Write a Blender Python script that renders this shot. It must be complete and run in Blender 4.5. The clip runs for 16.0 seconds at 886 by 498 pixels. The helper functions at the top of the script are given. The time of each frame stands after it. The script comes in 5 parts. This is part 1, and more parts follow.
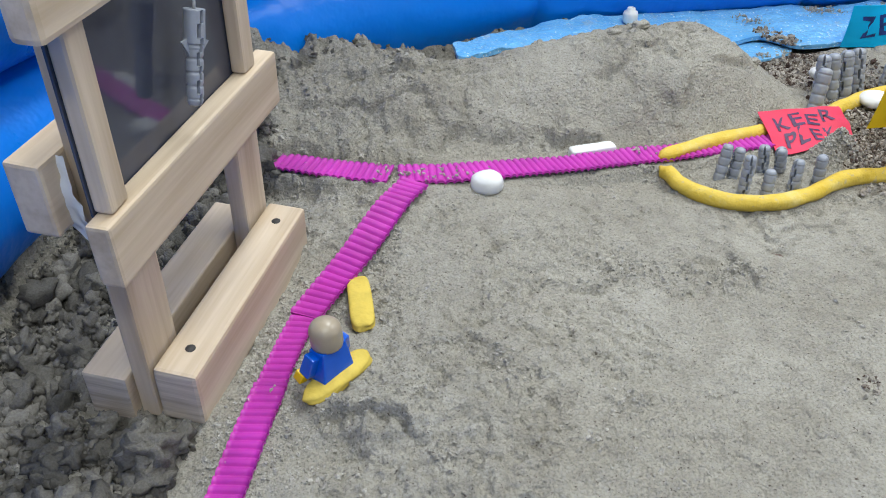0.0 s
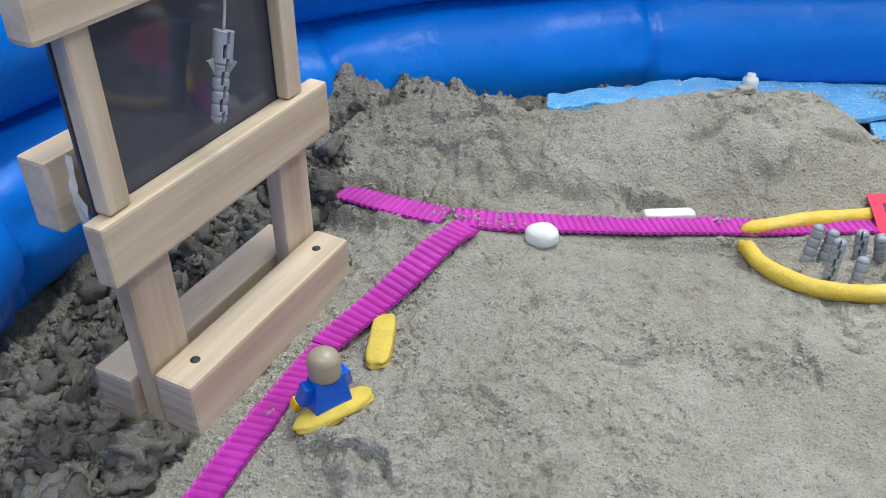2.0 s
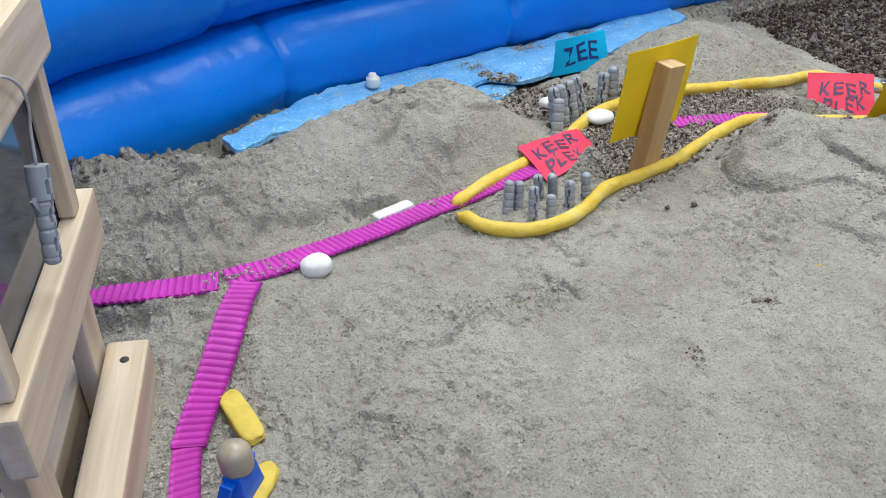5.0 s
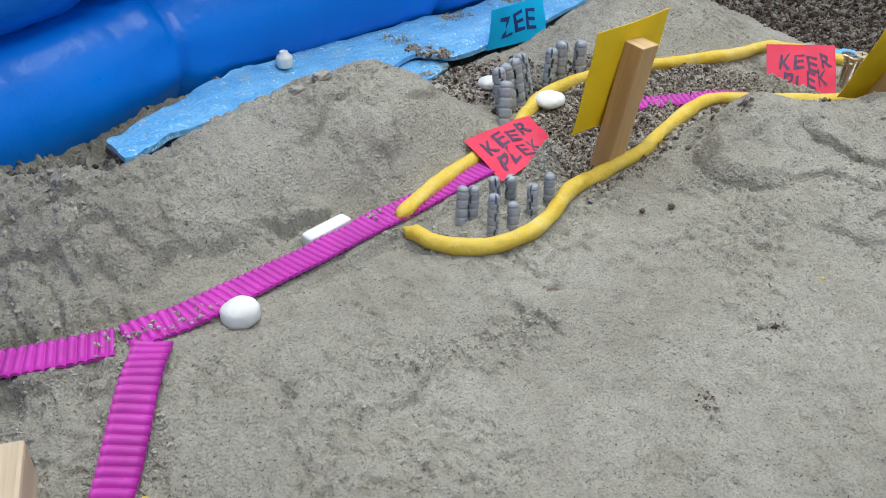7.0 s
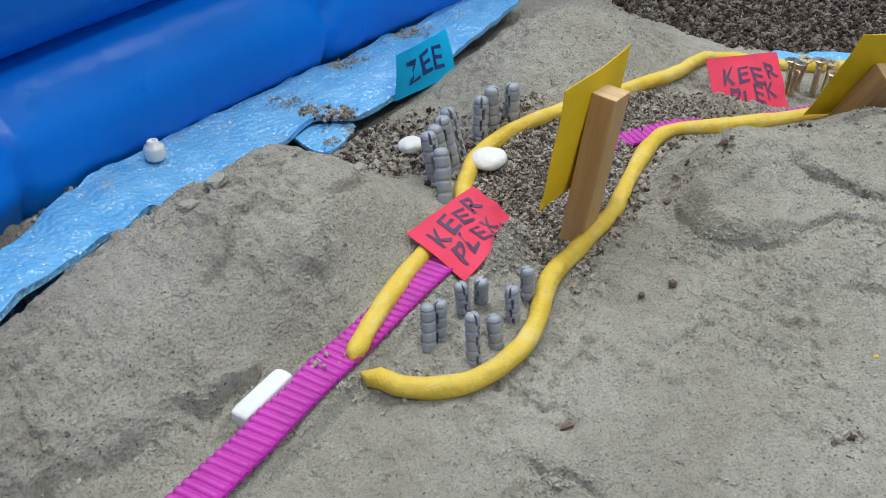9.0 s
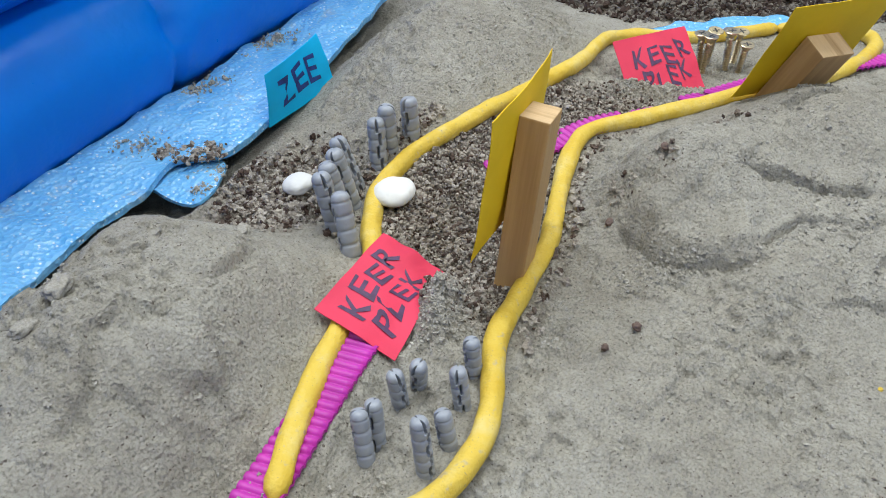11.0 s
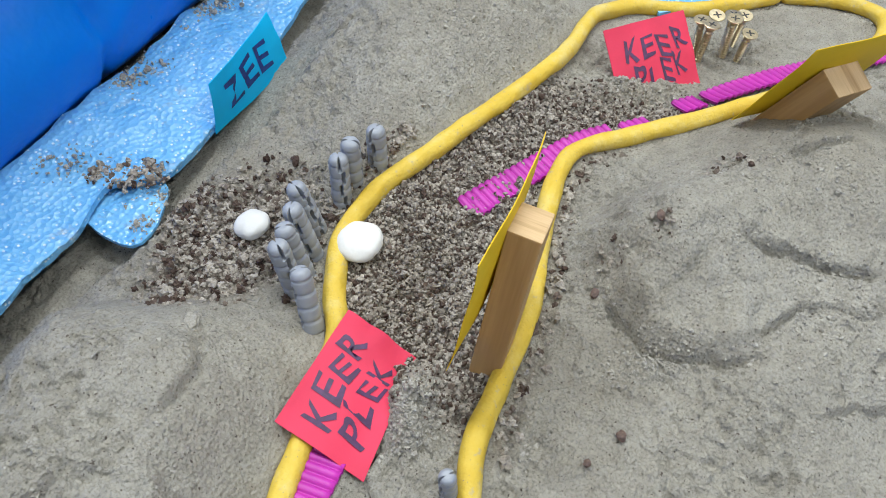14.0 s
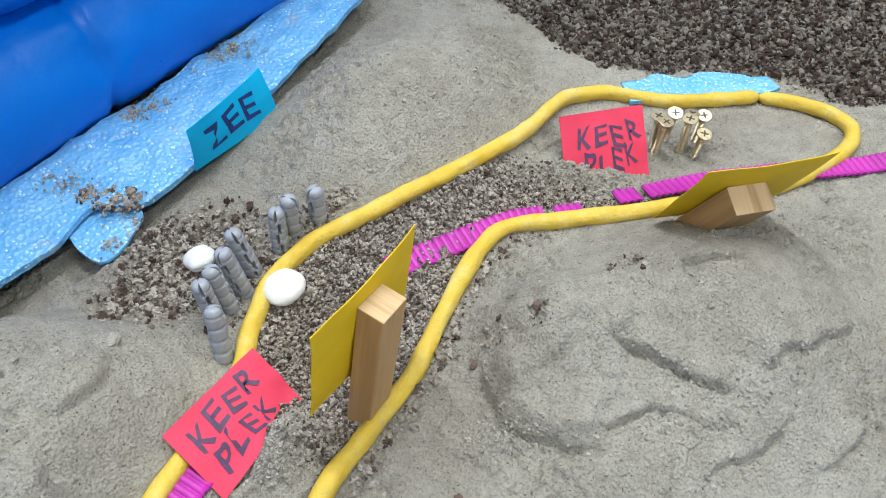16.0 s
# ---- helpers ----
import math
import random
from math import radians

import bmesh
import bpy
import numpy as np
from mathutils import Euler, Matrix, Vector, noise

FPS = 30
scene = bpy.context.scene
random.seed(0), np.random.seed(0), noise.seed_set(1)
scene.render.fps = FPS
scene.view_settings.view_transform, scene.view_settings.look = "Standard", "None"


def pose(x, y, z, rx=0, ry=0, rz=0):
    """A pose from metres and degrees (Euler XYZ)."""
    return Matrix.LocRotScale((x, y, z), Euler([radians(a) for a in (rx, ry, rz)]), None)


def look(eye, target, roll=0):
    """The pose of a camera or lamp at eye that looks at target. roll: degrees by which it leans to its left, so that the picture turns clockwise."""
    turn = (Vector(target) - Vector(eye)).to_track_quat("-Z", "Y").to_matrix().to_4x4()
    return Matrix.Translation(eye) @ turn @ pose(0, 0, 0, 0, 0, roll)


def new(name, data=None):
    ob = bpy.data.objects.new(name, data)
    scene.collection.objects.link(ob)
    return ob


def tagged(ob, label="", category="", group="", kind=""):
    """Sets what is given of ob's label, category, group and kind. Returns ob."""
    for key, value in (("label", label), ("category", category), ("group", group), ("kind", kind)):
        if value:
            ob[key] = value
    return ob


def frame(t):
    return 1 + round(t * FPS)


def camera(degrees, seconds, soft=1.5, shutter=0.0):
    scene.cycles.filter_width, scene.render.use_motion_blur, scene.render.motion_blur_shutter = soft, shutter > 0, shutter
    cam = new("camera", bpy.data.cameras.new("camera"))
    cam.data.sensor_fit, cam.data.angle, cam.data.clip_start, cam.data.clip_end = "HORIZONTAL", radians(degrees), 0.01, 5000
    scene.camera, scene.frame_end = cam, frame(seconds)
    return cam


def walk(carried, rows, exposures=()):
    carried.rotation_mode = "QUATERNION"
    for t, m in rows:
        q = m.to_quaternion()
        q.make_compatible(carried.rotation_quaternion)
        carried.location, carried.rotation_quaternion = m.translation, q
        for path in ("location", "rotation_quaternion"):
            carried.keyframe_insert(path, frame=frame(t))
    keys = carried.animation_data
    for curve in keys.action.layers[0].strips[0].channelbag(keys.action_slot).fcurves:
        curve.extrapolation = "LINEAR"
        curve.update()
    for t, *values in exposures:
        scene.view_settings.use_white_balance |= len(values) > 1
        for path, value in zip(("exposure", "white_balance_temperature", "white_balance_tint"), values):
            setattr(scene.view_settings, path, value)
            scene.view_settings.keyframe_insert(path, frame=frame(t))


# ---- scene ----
cam = camera(56.5, 16.0, soft=1.0)
PATH = [
    (0, (0.02568, 0.02204, 0.30166), (-0.00154, 1.66076, -0.84458), -0.698),
    (0.5, (0.04158, 0.02657, 0.29193), (-0.11321, 1.67957, -0.82326), -1.290),
    (1, (0.05433, 0.03029, 0.29009), (-0.20878, 1.67740, -0.81345), -0.863),
    (1.5, (0.07326, 0.03090, 0.29262), (-0.31904, 1.67789, -0.77206), -1.046),
    (2, (0.07577, 0.03473, 0.29296), (-0.33497, 1.69618, -0.74187), -0.755),
    (2.5, (0.05878, 0.03354, 0.29527), (-0.24022, 1.71980, -0.73775), -0.564),
    (3, (0.03661, 0.03669, 0.29000), (-0.05824, 1.73610, -0.76024), -1.636),
    (3.5, (0.02234, 0.03947, 0.29723), (0.13896, 1.72356, -0.77527), -3.507),
    (4, (0.00134, 0.05222, 0.31046), (0.36166, 1.72160, -0.73036), -3.452),
    (4.5, (-0.02444, 0.03343, 0.31529), (0.54471, 1.67960, -0.66767), -2.004),
    (4.7, (-0.02910, 0.02316, 0.31940), (0.57557, 1.64146, -0.68830), -2.206),
    (6.8, (-0.01996, 0.09728, 0.30828), (0.79009, 1.51701, -0.84419), 0.015),
    (7, (-0.01756, 0.10893, 0.30809), (0.81707, 1.51268, -0.84640), 0.102),
    (7.5, (-0.00888, 0.13571, 0.30881), (0.87788, 1.50806, -0.84458), -0.573),
    (8, (-0.00334, 0.16039, 0.30867), (0.94919, 1.48877, -0.84377), -1.425),
    (8.5, (0.00215, 0.18833, 0.30475), (1.02273, 1.46403, -0.84895), -2.060),
    (9, (0.01121, 0.21335, 0.30045), (1.08948, 1.43377, -0.86054), -2.220),
    (9.5, (0.01869, 0.23528, 0.29682), (1.16384, 1.37930, -0.87786), -1.270),
    (10, (0.02903, 0.24713, 0.29257), (1.21634, 1.34143, -0.88759), -1.408),
    (10.2, (0.03401, 0.25135, 0.29207), (1.23285, 1.32571, -0.89476), -1.664),
    (12.3, (0.07517, 0.33139, 0.29557), (1.30315, 1.04573, -1.11218), -4.925),
    (12.5, (0.07685, 0.33882, 0.29940), (1.28462, 1.01289, -1.14521), -4.583),
    (13, (0.09070, 0.33691, 0.31032), (1.23006, 1.03054, -1.17990), -4.618),
    (13.5, (0.10776, 0.33488, 0.32738), (1.19259, 1.03071, -1.20198), -2.008),
    (14, (0.12110, 0.32871, 0.33817), (1.17709, 1.05266, -1.19831), 0.029),
    (14.5, (0.12908, 0.31627, 0.34414), (1.17776, 1.09604, -1.16987), 1.109),
    (15, (0.13950, 0.30176, 0.35163), (1.15986, 1.14449, -1.14792), 1.290),
    (15.5, (0.15299, 0.28452, 0.36539), (1.11680, 1.17869, -1.14177), 0.684),
    (16, (0.16758, 0.26442, 0.38176), (1.07539, 1.18522, -1.14401), -0.603),
]
EXPOSURES = [(0, 0.16), (2, 0.14), (3.5, 0.20), (4.5, 0.17), (7, 0.04), (8.5, -0.04), (9, -0.10), (10, 0.08), (12.5, -0.04), (13.5, 0.08), (14.5, 0.08), (15.5, 0.17), (16, 0.19)]
walk(cam, [(t, look(eye, target, roll)) for t, eye, target, roll in PATH], EXPOSURES)

# ---- world, lamps, exposure ----
world = bpy.data.worlds.new("room_world")
scene.world = world
world.use_nodes = True
world.node_tree.nodes["Background"].inputs[0].default_value = (0.8, 0.9, 1.0, 1)
world.node_tree.nodes["Background"].inputs[1].default_value = 0.3


def unseen_area_lamp(x, y, sx, sy, watts, tint):
    data = bpy.data.lights.new("unseen_area_lamp", "AREA")
    data.shape, data.size, data.size_y, data.energy, data.color = "RECTANGLE", sx, sy, watts, tint
    ob = new("unseen_area_lamp", data)
    ob.matrix_world = look((x, y, 2.35), (x, y, 0))
    return ob


# none of these is seen; the outer four are added to brighten upright faces
for lx, ly, sx, sy, watts in ((0.55, 0.95, 0.2, 1.2, 33), (-1.25, 0.7, 0.25, 1.4, 15), (1.85, 0.6, 0.25, 1.4, 25), (0.3, 1.95, 1.4, 0.25, 14), (0.3, -1.15, 1.4, 0.25, 30)):
    unseen_area_lamp(lx, ly, sx, sy, watts, (0.945, 1.0, 1.012))


# ---- numeric helpers ----
def smooth(t):
    t = np.clip(t, 0.0, 1.0)
    return t * t * (3 - 2 * t)


def lattice(ix, iy, seed):
    n = (ix.astype(np.int64) * 374761393 + iy.astype(np.int64) * 668265263 + seed * 974711) & 0x7FFFFFFF
    n = ((n ^ (n >> 13)) * 1274126177) & 0x7FFFFFFF
    n = ((n ^ (n >> 15)) * 2246822519) & 0x7FFFFFFF
    return ((n ^ (n >> 14)) & 0xFFFF) / 32767.5 - 1.0


def wave(x, y, size, seed):
    """Smooth random relief between -1 and 1 with features of that size."""
    x, y = np.asarray(x, float) / size, np.asarray(y, float) / size
    ix, iy = np.floor(x), np.floor(y)
    u, v = x - ix, y - iy
    u, v = u * u * u * (u * (6 * u - 15) + 10), v * v * v * (v * (6 * v - 15) + 10)
    a, b = lattice(ix, iy, seed), lattice(ix + 1, iy, seed)
    c, d = lattice(ix, iy + 1, seed), lattice(ix + 1, iy + 1, seed)
    return (a * (1 - u) + b * u) * (1 - v) + (c * (1 - u) + d * u) * v


def fractal(x, y, size, seed, octaves=4, gain=0.5):
    total, weight = 0.0, 1.0
    for k in range(octaves):
        total = total + weight * wave(x, y, size / 2**k, seed + 17 * k)
        weight *= gain
    return total


def hump(x, y, cx, cy, sx, sy, turn, height):
    a = radians(turn)
    p = ((x - cx) * math.cos(a) + (y - cy) * math.sin(a)) / sx
    q = (-(x - cx) * math.sin(a) + (y - cy) * math.cos(a)) / sy
    return height * np.exp(-(p * p + q * q) / 2)


def ledge(x, y, x0, y0, x1, y1, height, reach, sharp=0.002, seed=5):
    """A broken edge along a line: high on its left side, falling back over the reach."""
    lx, ly = x1 - x0, y1 - y0
    length = math.hypot(lx, ly)
    s = ((x - x0) * lx + (y - y0) * ly) / length
    d = (-(x - x0) * ly + (y - y0) * lx) / length + 0.003 * fractal(x, y, 0.014, seed, 3)
    ends = smooth((s + 0.012) / 0.024) * (1 - smooth((s - length + 0.012) / 0.024))
    crack = abs(height) * 0.35 * np.exp(-(((d + 0.6 * sharp) / (0.9 * sharp)) ** 2))
    return (height * smooth(d / sharp + 0.5) * np.exp(-np.maximum(d, 0) / reach) - crack) * ends


def broken_edge(x, y, line, height, reach, sharp, gap, seed):
    """A torn edge along a line of points: high on its left side, with a narrow gap at its foot."""
    out = np.zeros(np.broadcast(x, y).shape)
    p = np.array(line, float)
    near = (x > p[:, 0].min() - 0.05) & (x < p[:, 0].max() + 0.05) & (y > p[:, 1].min() - 0.05) & (y < p[:, 1].max() + 0.05)
    if not near.any():
        return out
    gx, gy = np.broadcast_to(x, out.shape)[near], np.broadcast_to(y, out.shape)[near]
    gx, gy = gx + 0.0016 * fractal(gx, gy, 0.010, seed, 3, 0.6), gy + 0.0016 * fractal(gx, gy, 0.010, seed + 3, 3, 0.6)
    best, side, ends, done = np.full(gx.shape, 9.0), np.zeros(gx.shape), np.zeros(gx.shape), 0.0
    total = np.linalg.norm(np.diff(p, axis=0), axis=1).sum()
    for (ax, ay), (bx, by) in zip(p[:-1], p[1:]):
        length = math.hypot(bx - ax, by - ay)
        tx, ty = (bx - ax) / length, (by - ay) / length
        k = (gx - ax) * tx + (gy - ay) * ty
        kc = np.clip(k, 0, length)
        d = np.hypot(gx - ax - tx * kc, gy - ay - ty * kc)
        over = np.maximum(0, np.maximum(-k, k - length))
        pick = d < best
        best = np.where(pick, d, best)
        side = np.where(pick, np.where((gy - ay) * tx - (gx - ax) * ty > 0, d, -d), side)
        along = done + kc
        ends = np.where(pick, smooth(along / 0.010) * smooth((total - along) / 0.010) * (1 - smooth(over / 0.006)), ends)
        done += length
    step = height * np.clip(side / sharp, 0, 1) ** 0.85 * np.exp(-np.maximum(side - sharp, 0) / reach)
    uneven = 0.55 + 0.45 * wave(gx, gy, 0.012, seed + 8)
    crack = gap * (0.5 + uneven) * np.exp(-(((side + 0.0003) / 0.0010) ** 2))
    out[near] = (step - crack) * ends
    return out


EDGES = [
    # block on the right dune, the lip above it and its cracks
    ([(0.304, 0.386), (0.2985, 0.370), (0.2940, 0.361), (0.2945, 0.354), (0.297, 0.346), (0.302, 0.335), (0.308, 0.322)], 0.0075, 0.030, 0.0085, 0.0030, 201),
    ([(0.341, 0.353), (0.3445, 0.347), (0.349, 0.3375), (0.3505, 0.330), (0.353, 0.322), (0.356, 0.312), (0.362, 0.298)], 0.0028, 0.030, 0.0020, 0.0034, 211),
    ([(0.311, 0.332), (0.3195, 0.3262), (0.329, 0.322), (0.335, 0.3185), (0.3437, 0.3135)], 0.0015, 0.015, 0.0016, 0.0022, 221),
    ([(0.333, 0.319), (0.3396, 0.3127), (0.3445, 0.304), (0.349, 0.292)], 0.0012, 0.015, 0.0012, 0.0012, 231),
    ([(0.376, 0.372), (0.383, 0.366), (0.391, 0.364)], 0.0020, 0.012, 0.0012, 0.0014, 237),
    ([(0.388, 0.352), (0.398, 0.340), (0.412, 0.330)], 0.0026, 0.02, 0.0014, 0.0016, 241),
    ([(0.372, 0.302), (0.395, 0.292), (0.43, 0.284)], 0.0026, 0.025, 0.0014, 0.0014, 251),
    ([(0.328, 0.293), (0.350, 0.283), (0.374, 0.279)], 0.0020, 0.02, 0.0014, 0.0016, 253),
    ([(0.298, 0.302), (0.316, 0.288), (0.330, 0.270)], 0.0018, 0.02, 0.0016, 0.0010, 255),
    ([(0.360, 0.263), (0.385, 0.257), (0.405, 0.262)], 0.0020, 0.02, 0.0014, 0.0014, 257),
    ([(0.410, 0.352), (0.425, 0.346), (0.440, 0.334)], 0.0026, 0.015, 0.0014, 0.0018, 259),
    # scooped and torn face of the bank behind the road
    ([(0.0097, 0.397), (0.0223, 0.4105), (0.033, 0.4165), (0.056, 0.4165), (0.0735, 0.4185)], 0.0050, 0.022, 0.0040, 0.0010, 261),
    ([(0.0745, 0.4275), (0.0790, 0.4175), (0.0863, 0.4187), (0.0936, 0.4190), (0.1117, 0.4232)], 0.0056, 0.014, 0.0020, 0.0035, 271),
    ([(0.134, 0.4412), (0.1496, 0.4413), (0.1554, 0.4476), (0.1645, 0.4525)], 0.0044, 0.02, 0.0018, 0.0016, 281),
    ([(-0.090, 0.394), (-0.060, 0.3945), (-0.035, 0.3900), (-0.015, 0.3850), (0.004, 0.3850)], 0.0030, 0.030, 0.0016, 0.0030, 291),
    ([(-0.060, 0.426), (-0.035, 0.431), (-0.012, 0.427), (0.014, 0.432)], 0.0030, 0.020, 0.0016, 0.0024, 301),
    ([(-0.045, 0.455), (-0.015, 0.451), (0.020, 0.457), (0.040, 0.455)], 0.0026, 0.020, 0.0016, 0.0020, 311),
    ([(0.10, 0.452), (0.118, 0.457), (0.128, 0.466), (0.150, 0.470)], 0.0024, 0.02, 0.0018, 0.0012, 321),
    ([(0.168, 0.462), (0.190, 0.470), (0.203, 0.484)], 0.0034, 0.02, 0.0020, 0.0016, 331),
    # flakes in the open sand
    ([(0.152, 0.340), (0.1545, 0.325), (0.159, 0.303)], 0.0030, 0.020, 0.0014, 0.0012, 341),
    ([(0.060, 0.300), (0.085, 0.306), (0.107, 0.316)], 0.0018, 0.025, 0.0020, 0.0008, 351),
    ([(0.010, 0.262), (0.034, 0.266), (0.050, 0.256)], 0.0018, 0.020, 0.0018, 0.0008, 361),
    ([(-0.028, 0.222), (-0.014, 0.229), (0.006, 0.226), (0.016, 0.216)], 0.0040, 0.014, 0.0020, 0.0026, 371),
    ([(0.215, 0.335), (0.240, 0.329), (0.262, 0.333)], 0.0014, 0.02, 0.0020, 0.0006, 381),
]


def bank(x, y):
    front = np.interp(x, [-0.2, -0.06, 0.0, 0.03, 0.09, 0.15, 0.2, 0.24], [0.410, 0.393, 0.380, 0.383, 0.402, 0.419, 0.438, 0.452])
    back = np.interp(x, [-0.1, -0.02, 0.02, 0.06, 0.11, 0.14, 0.18, 0.24], [0.52, 0.518, 0.507, 0.521, 0.535, 0.542, 0.555, 0.51])
    slope = np.interp(x, [0.0, 0.09, 0.14, 0.2], [0.060, 0.062, 0.052, 0.048])
    front = front + 0.005 * fractal(x, y, 0.040, 3, 3)
    rise = np.clip((y - front) / slope, 0, 1)
    shelf = 0.42 * smooth((y - front) / 0.012) + 0.58 * np.clip((y - front) / 0.090, 0, 1)
    west = 1 - smooth((x + 0.005) / 0.045)
    return ((0.45 * smooth(rise) + 0.55 * rise) * (1 - west) + shelf * west) * (1 - smooth((y - back + 0.045) / 0.05)) * smooth((x + 0.16) / 0.06) * (1 - smooth((x - 0.17) / 0.07))


def wall_foot(x):
    return np.interp(x, [-0.163, -0.125, -0.055, 0.016, 0.083, 0.19, 0.29, 0.38, 0.6, 0.85], [0.31, 0.42, 0.50, 0.540, 0.576, 0.606, 0.623, 0.636, 0.655, 0.62])


def road_middle(x):
    return np.interp(x, [-0.1, -0.069, -0.032, -0.004, 0.025, 0.053, 0.083, 0.113, 0.147, 0.18, 0.205], [0.397, 0.3848, 0.3738, 0.3673, 0.3715, 0.3822, 0.3930, 0.4040, 0.4140, 0.4230, 0.4290])


def land(x, y):
    """Height of the modelled sand without its fine relief."""
    x, y = np.asarray(x, float), np.asarray(y, float)
    z = 0.083 + 0.029 * bank(x, y) + hump(x, y, -0.03, 0.475, 0.075, 0.05, 0, 0.011) + hump(x, y, 0.15, 0.49, 0.06, 0.035, -8, 0.018)
    z = z + hump(x, y, 0.36, 0.34, 0.07, 0.04, 15, 0.0099) + hump(x, y, 0.40, 0.325, 0.04, 0.035, 0, 0.0302)
    z = z + hump(x, y, 0.385, 0.525, 0.06, 0.035, -10, 0.0442) + hump(x, y, 0.33, 0.49, 0.03, 0.02, 0, 0.0073)
    z = z + hump(x, y, 0.115, 0.29, 0.05, 0.04, 0, -0.0087) + hump(x, y, -0.13, 0.25, 0.04, 0.08, 0, -0.0113)
    z = z + hump(x, y, 0.05, 0.26, 0.05, 0.05, 0, 0.0086) + hump(x, y, 0.27, 0.25, 0.06, 0.05, 0, -0.0013)
    z = z + hump(x, y, 0.58, 0.40, 0.08, 0.08, 0, -0.0094) + hump(x, y, 0.01, 0.355, 0.06, 0.028, 0, 0.0175)
    z = z + hump(x, y, 0.45, 0.415, 0.03, 0.03, 0, -0.0050) + hump(x, y, 0.1, 0.12, 0.15, 0.05, 0, -0.0127)
    z = z + hump(x, y, 0.338, 0.372, 0.020, 0.016, 0, 0.0150)
    z = z + hump(x, y, 0.19, 0.389, 0.030, 0.012, 10, 0.0035) + hump(x, y, 0.230, 0.4125, 0.009, 0.008, 30, 0.009) + hump(x, y, 0.2345, 0.4180, 0.0070, 0.0045, 20, 0.0085) + hump(x, y, 0.2215, 0.4125, 0.0080, 0.0045, 30, 0.0065) + hump(x, y, 0.427, 0.4335, 0.010, 0.006, -35, 0.007) + hump(x, y, 0.447, 0.415, 0.012, 0.005, -35, 0.0022)
    z = z + hump(x, y, 0.336, 0.386, 0.016, 0.013, 0, 0.0140) + hump(x, y, 0.354, 0.362, 0.018, 0.013, 0, 0.0060)
    z = z + hump(x, y, 0.364, 0.321, 0.014, 0.012, 0, -0.0080) + hump(x, y, 0.306, 0.322, 0.014, 0.014, 0, 0.0060) + hump(x, y, 0.332, 0.535, 0.025, 0.012, 0, -0.0045)
    z = z + hump(x, y, 0.1375, 0.3925, 0.0060, 0.0035, 20, 0.0028) + hump(x, y, 0.432, 0.4290, 0.010, 0.006, -35, 0.0040)
    z = z + hump(x, y, 0.055, 0.421, 0.036, 0.010, 14, -0.0050) + hump(x, y, 0.050, 0.438, 0.040, 0.008, 10, 0.0028) + hump(x, y, -0.035, 0.412, 0.028, 0.007, -6, -0.0025)
    z = z + hump(x, y, 0.165, 0.453, 0.030, 0.010, 14, 0.0055) + hump(x, y, 0.150, 0.452, 0.024, 0.008, 16, 0.0030) + hump(x, y, 0.120, 0.470, 0.020, 0.007, 30, 0.0030)
    # heaps against the pool wall
    z = z + hump(x, y, -0.04, 0.525, 0.035, 0.02, 30, 0.018) + hump(x, y, 0.10, 0.567, 0.022, 0.007, 15, 0.016) + hump(x, y, -0.14, 0.38, 0.03, 0.04, 0, 0.014)
    # broken block, cracks and overhangs
    for line, height, reach, sharp, gap, seed in EDGES:
        z = z + broken_edge(x, y, line, height, reach, sharp, gap, seed)
    z = z + hump(x, y, 0.046, 0.4035, 0.022, 0.008, 8, -0.006)
    # marks in the open sand: groove, raised flap, holes, hollow with a rim
    z = z + ledge(x, y, 0.1395, 0.361, 0.1435, 0.325, -0.0016, 0.004, 0.0012, 41)
    z = z + hump(x, y, 0.1755, 0.3355, 0.0034, 0.0016, -20, -0.006) + hump(x, y, 0.033, 0.2795, 0.006, 0.003, 0, -0.0030) + hump(x, y, 0.316, 0.279, 0.008, 0.009, 20, -0.0045)
    z = z + hump(x, y, 0.049, 0.318, 0.02, 0.008, 20, 0.0022) - hump(x, y, -0.018, 0.212, 0.010, 0.006, 20, 0.0045) + hump(x, y, -0.005, 0.226, 0.012, 0.006, 20, 0.002)
    # trench under the foam sheet
    z = z - 0.012 * smooth((y - 0.545) / 0.012) * smooth((x - 0.14) / 0.05) * (1 - smooth((x - 0.33) / 0.08))
    rim = np.interp(x, [0.13, 0.1575, 0.19, 0.205, 0.215], [0.522, 0.539, 0.545, 0.552, 0.545]) + 0.003 * fractal(x, y, 0.02, 47, 2)
    drop = smooth((y - rim) / 0.006) * smooth((x - 0.13) / 0.02) * (1 - smooth((x - 0.213) / 0.012))
    z = z + (0.073 - z) * drop
    rim = np.interp(x, [0.33, 0.36, 0.40, 0.44], [0.572, 0.581, 0.592, 0.604]) + 0.003 * fractal(x, y, 0.02, 48, 2)
    drop = smooth((y - rim) / 0.006) * smooth((x - 0.335) / 0.02) * (1 - smooth((x - 0.44) / 0.02))
    z = z + (0.077 - z) * drop
    z = z + (0.012 + 0.006 * smooth((0.09 - x) / 0.05)) * smooth((y - wall_foot(x) + 0.010) / 0.012)
    # flat bed under the card road
    bed = np.interp(x, [-0.1, -0.03, 0.0, 0.025, 0.05, 0.1, 0.15, 0.2], [0.1005, 0.1015, 0.1020, 0.1005, 0.0970, 0.0915, 0.0890, 0.0885])
    off = np.abs(y - road_middle(x))
    flat = (1 - smooth((off - 0.0085) / 0.006)) * smooth((x + 0.12) / 0.02) * (1 - smooth((x - 0.195) / 0.015))
    return z + (bed - z) * flat


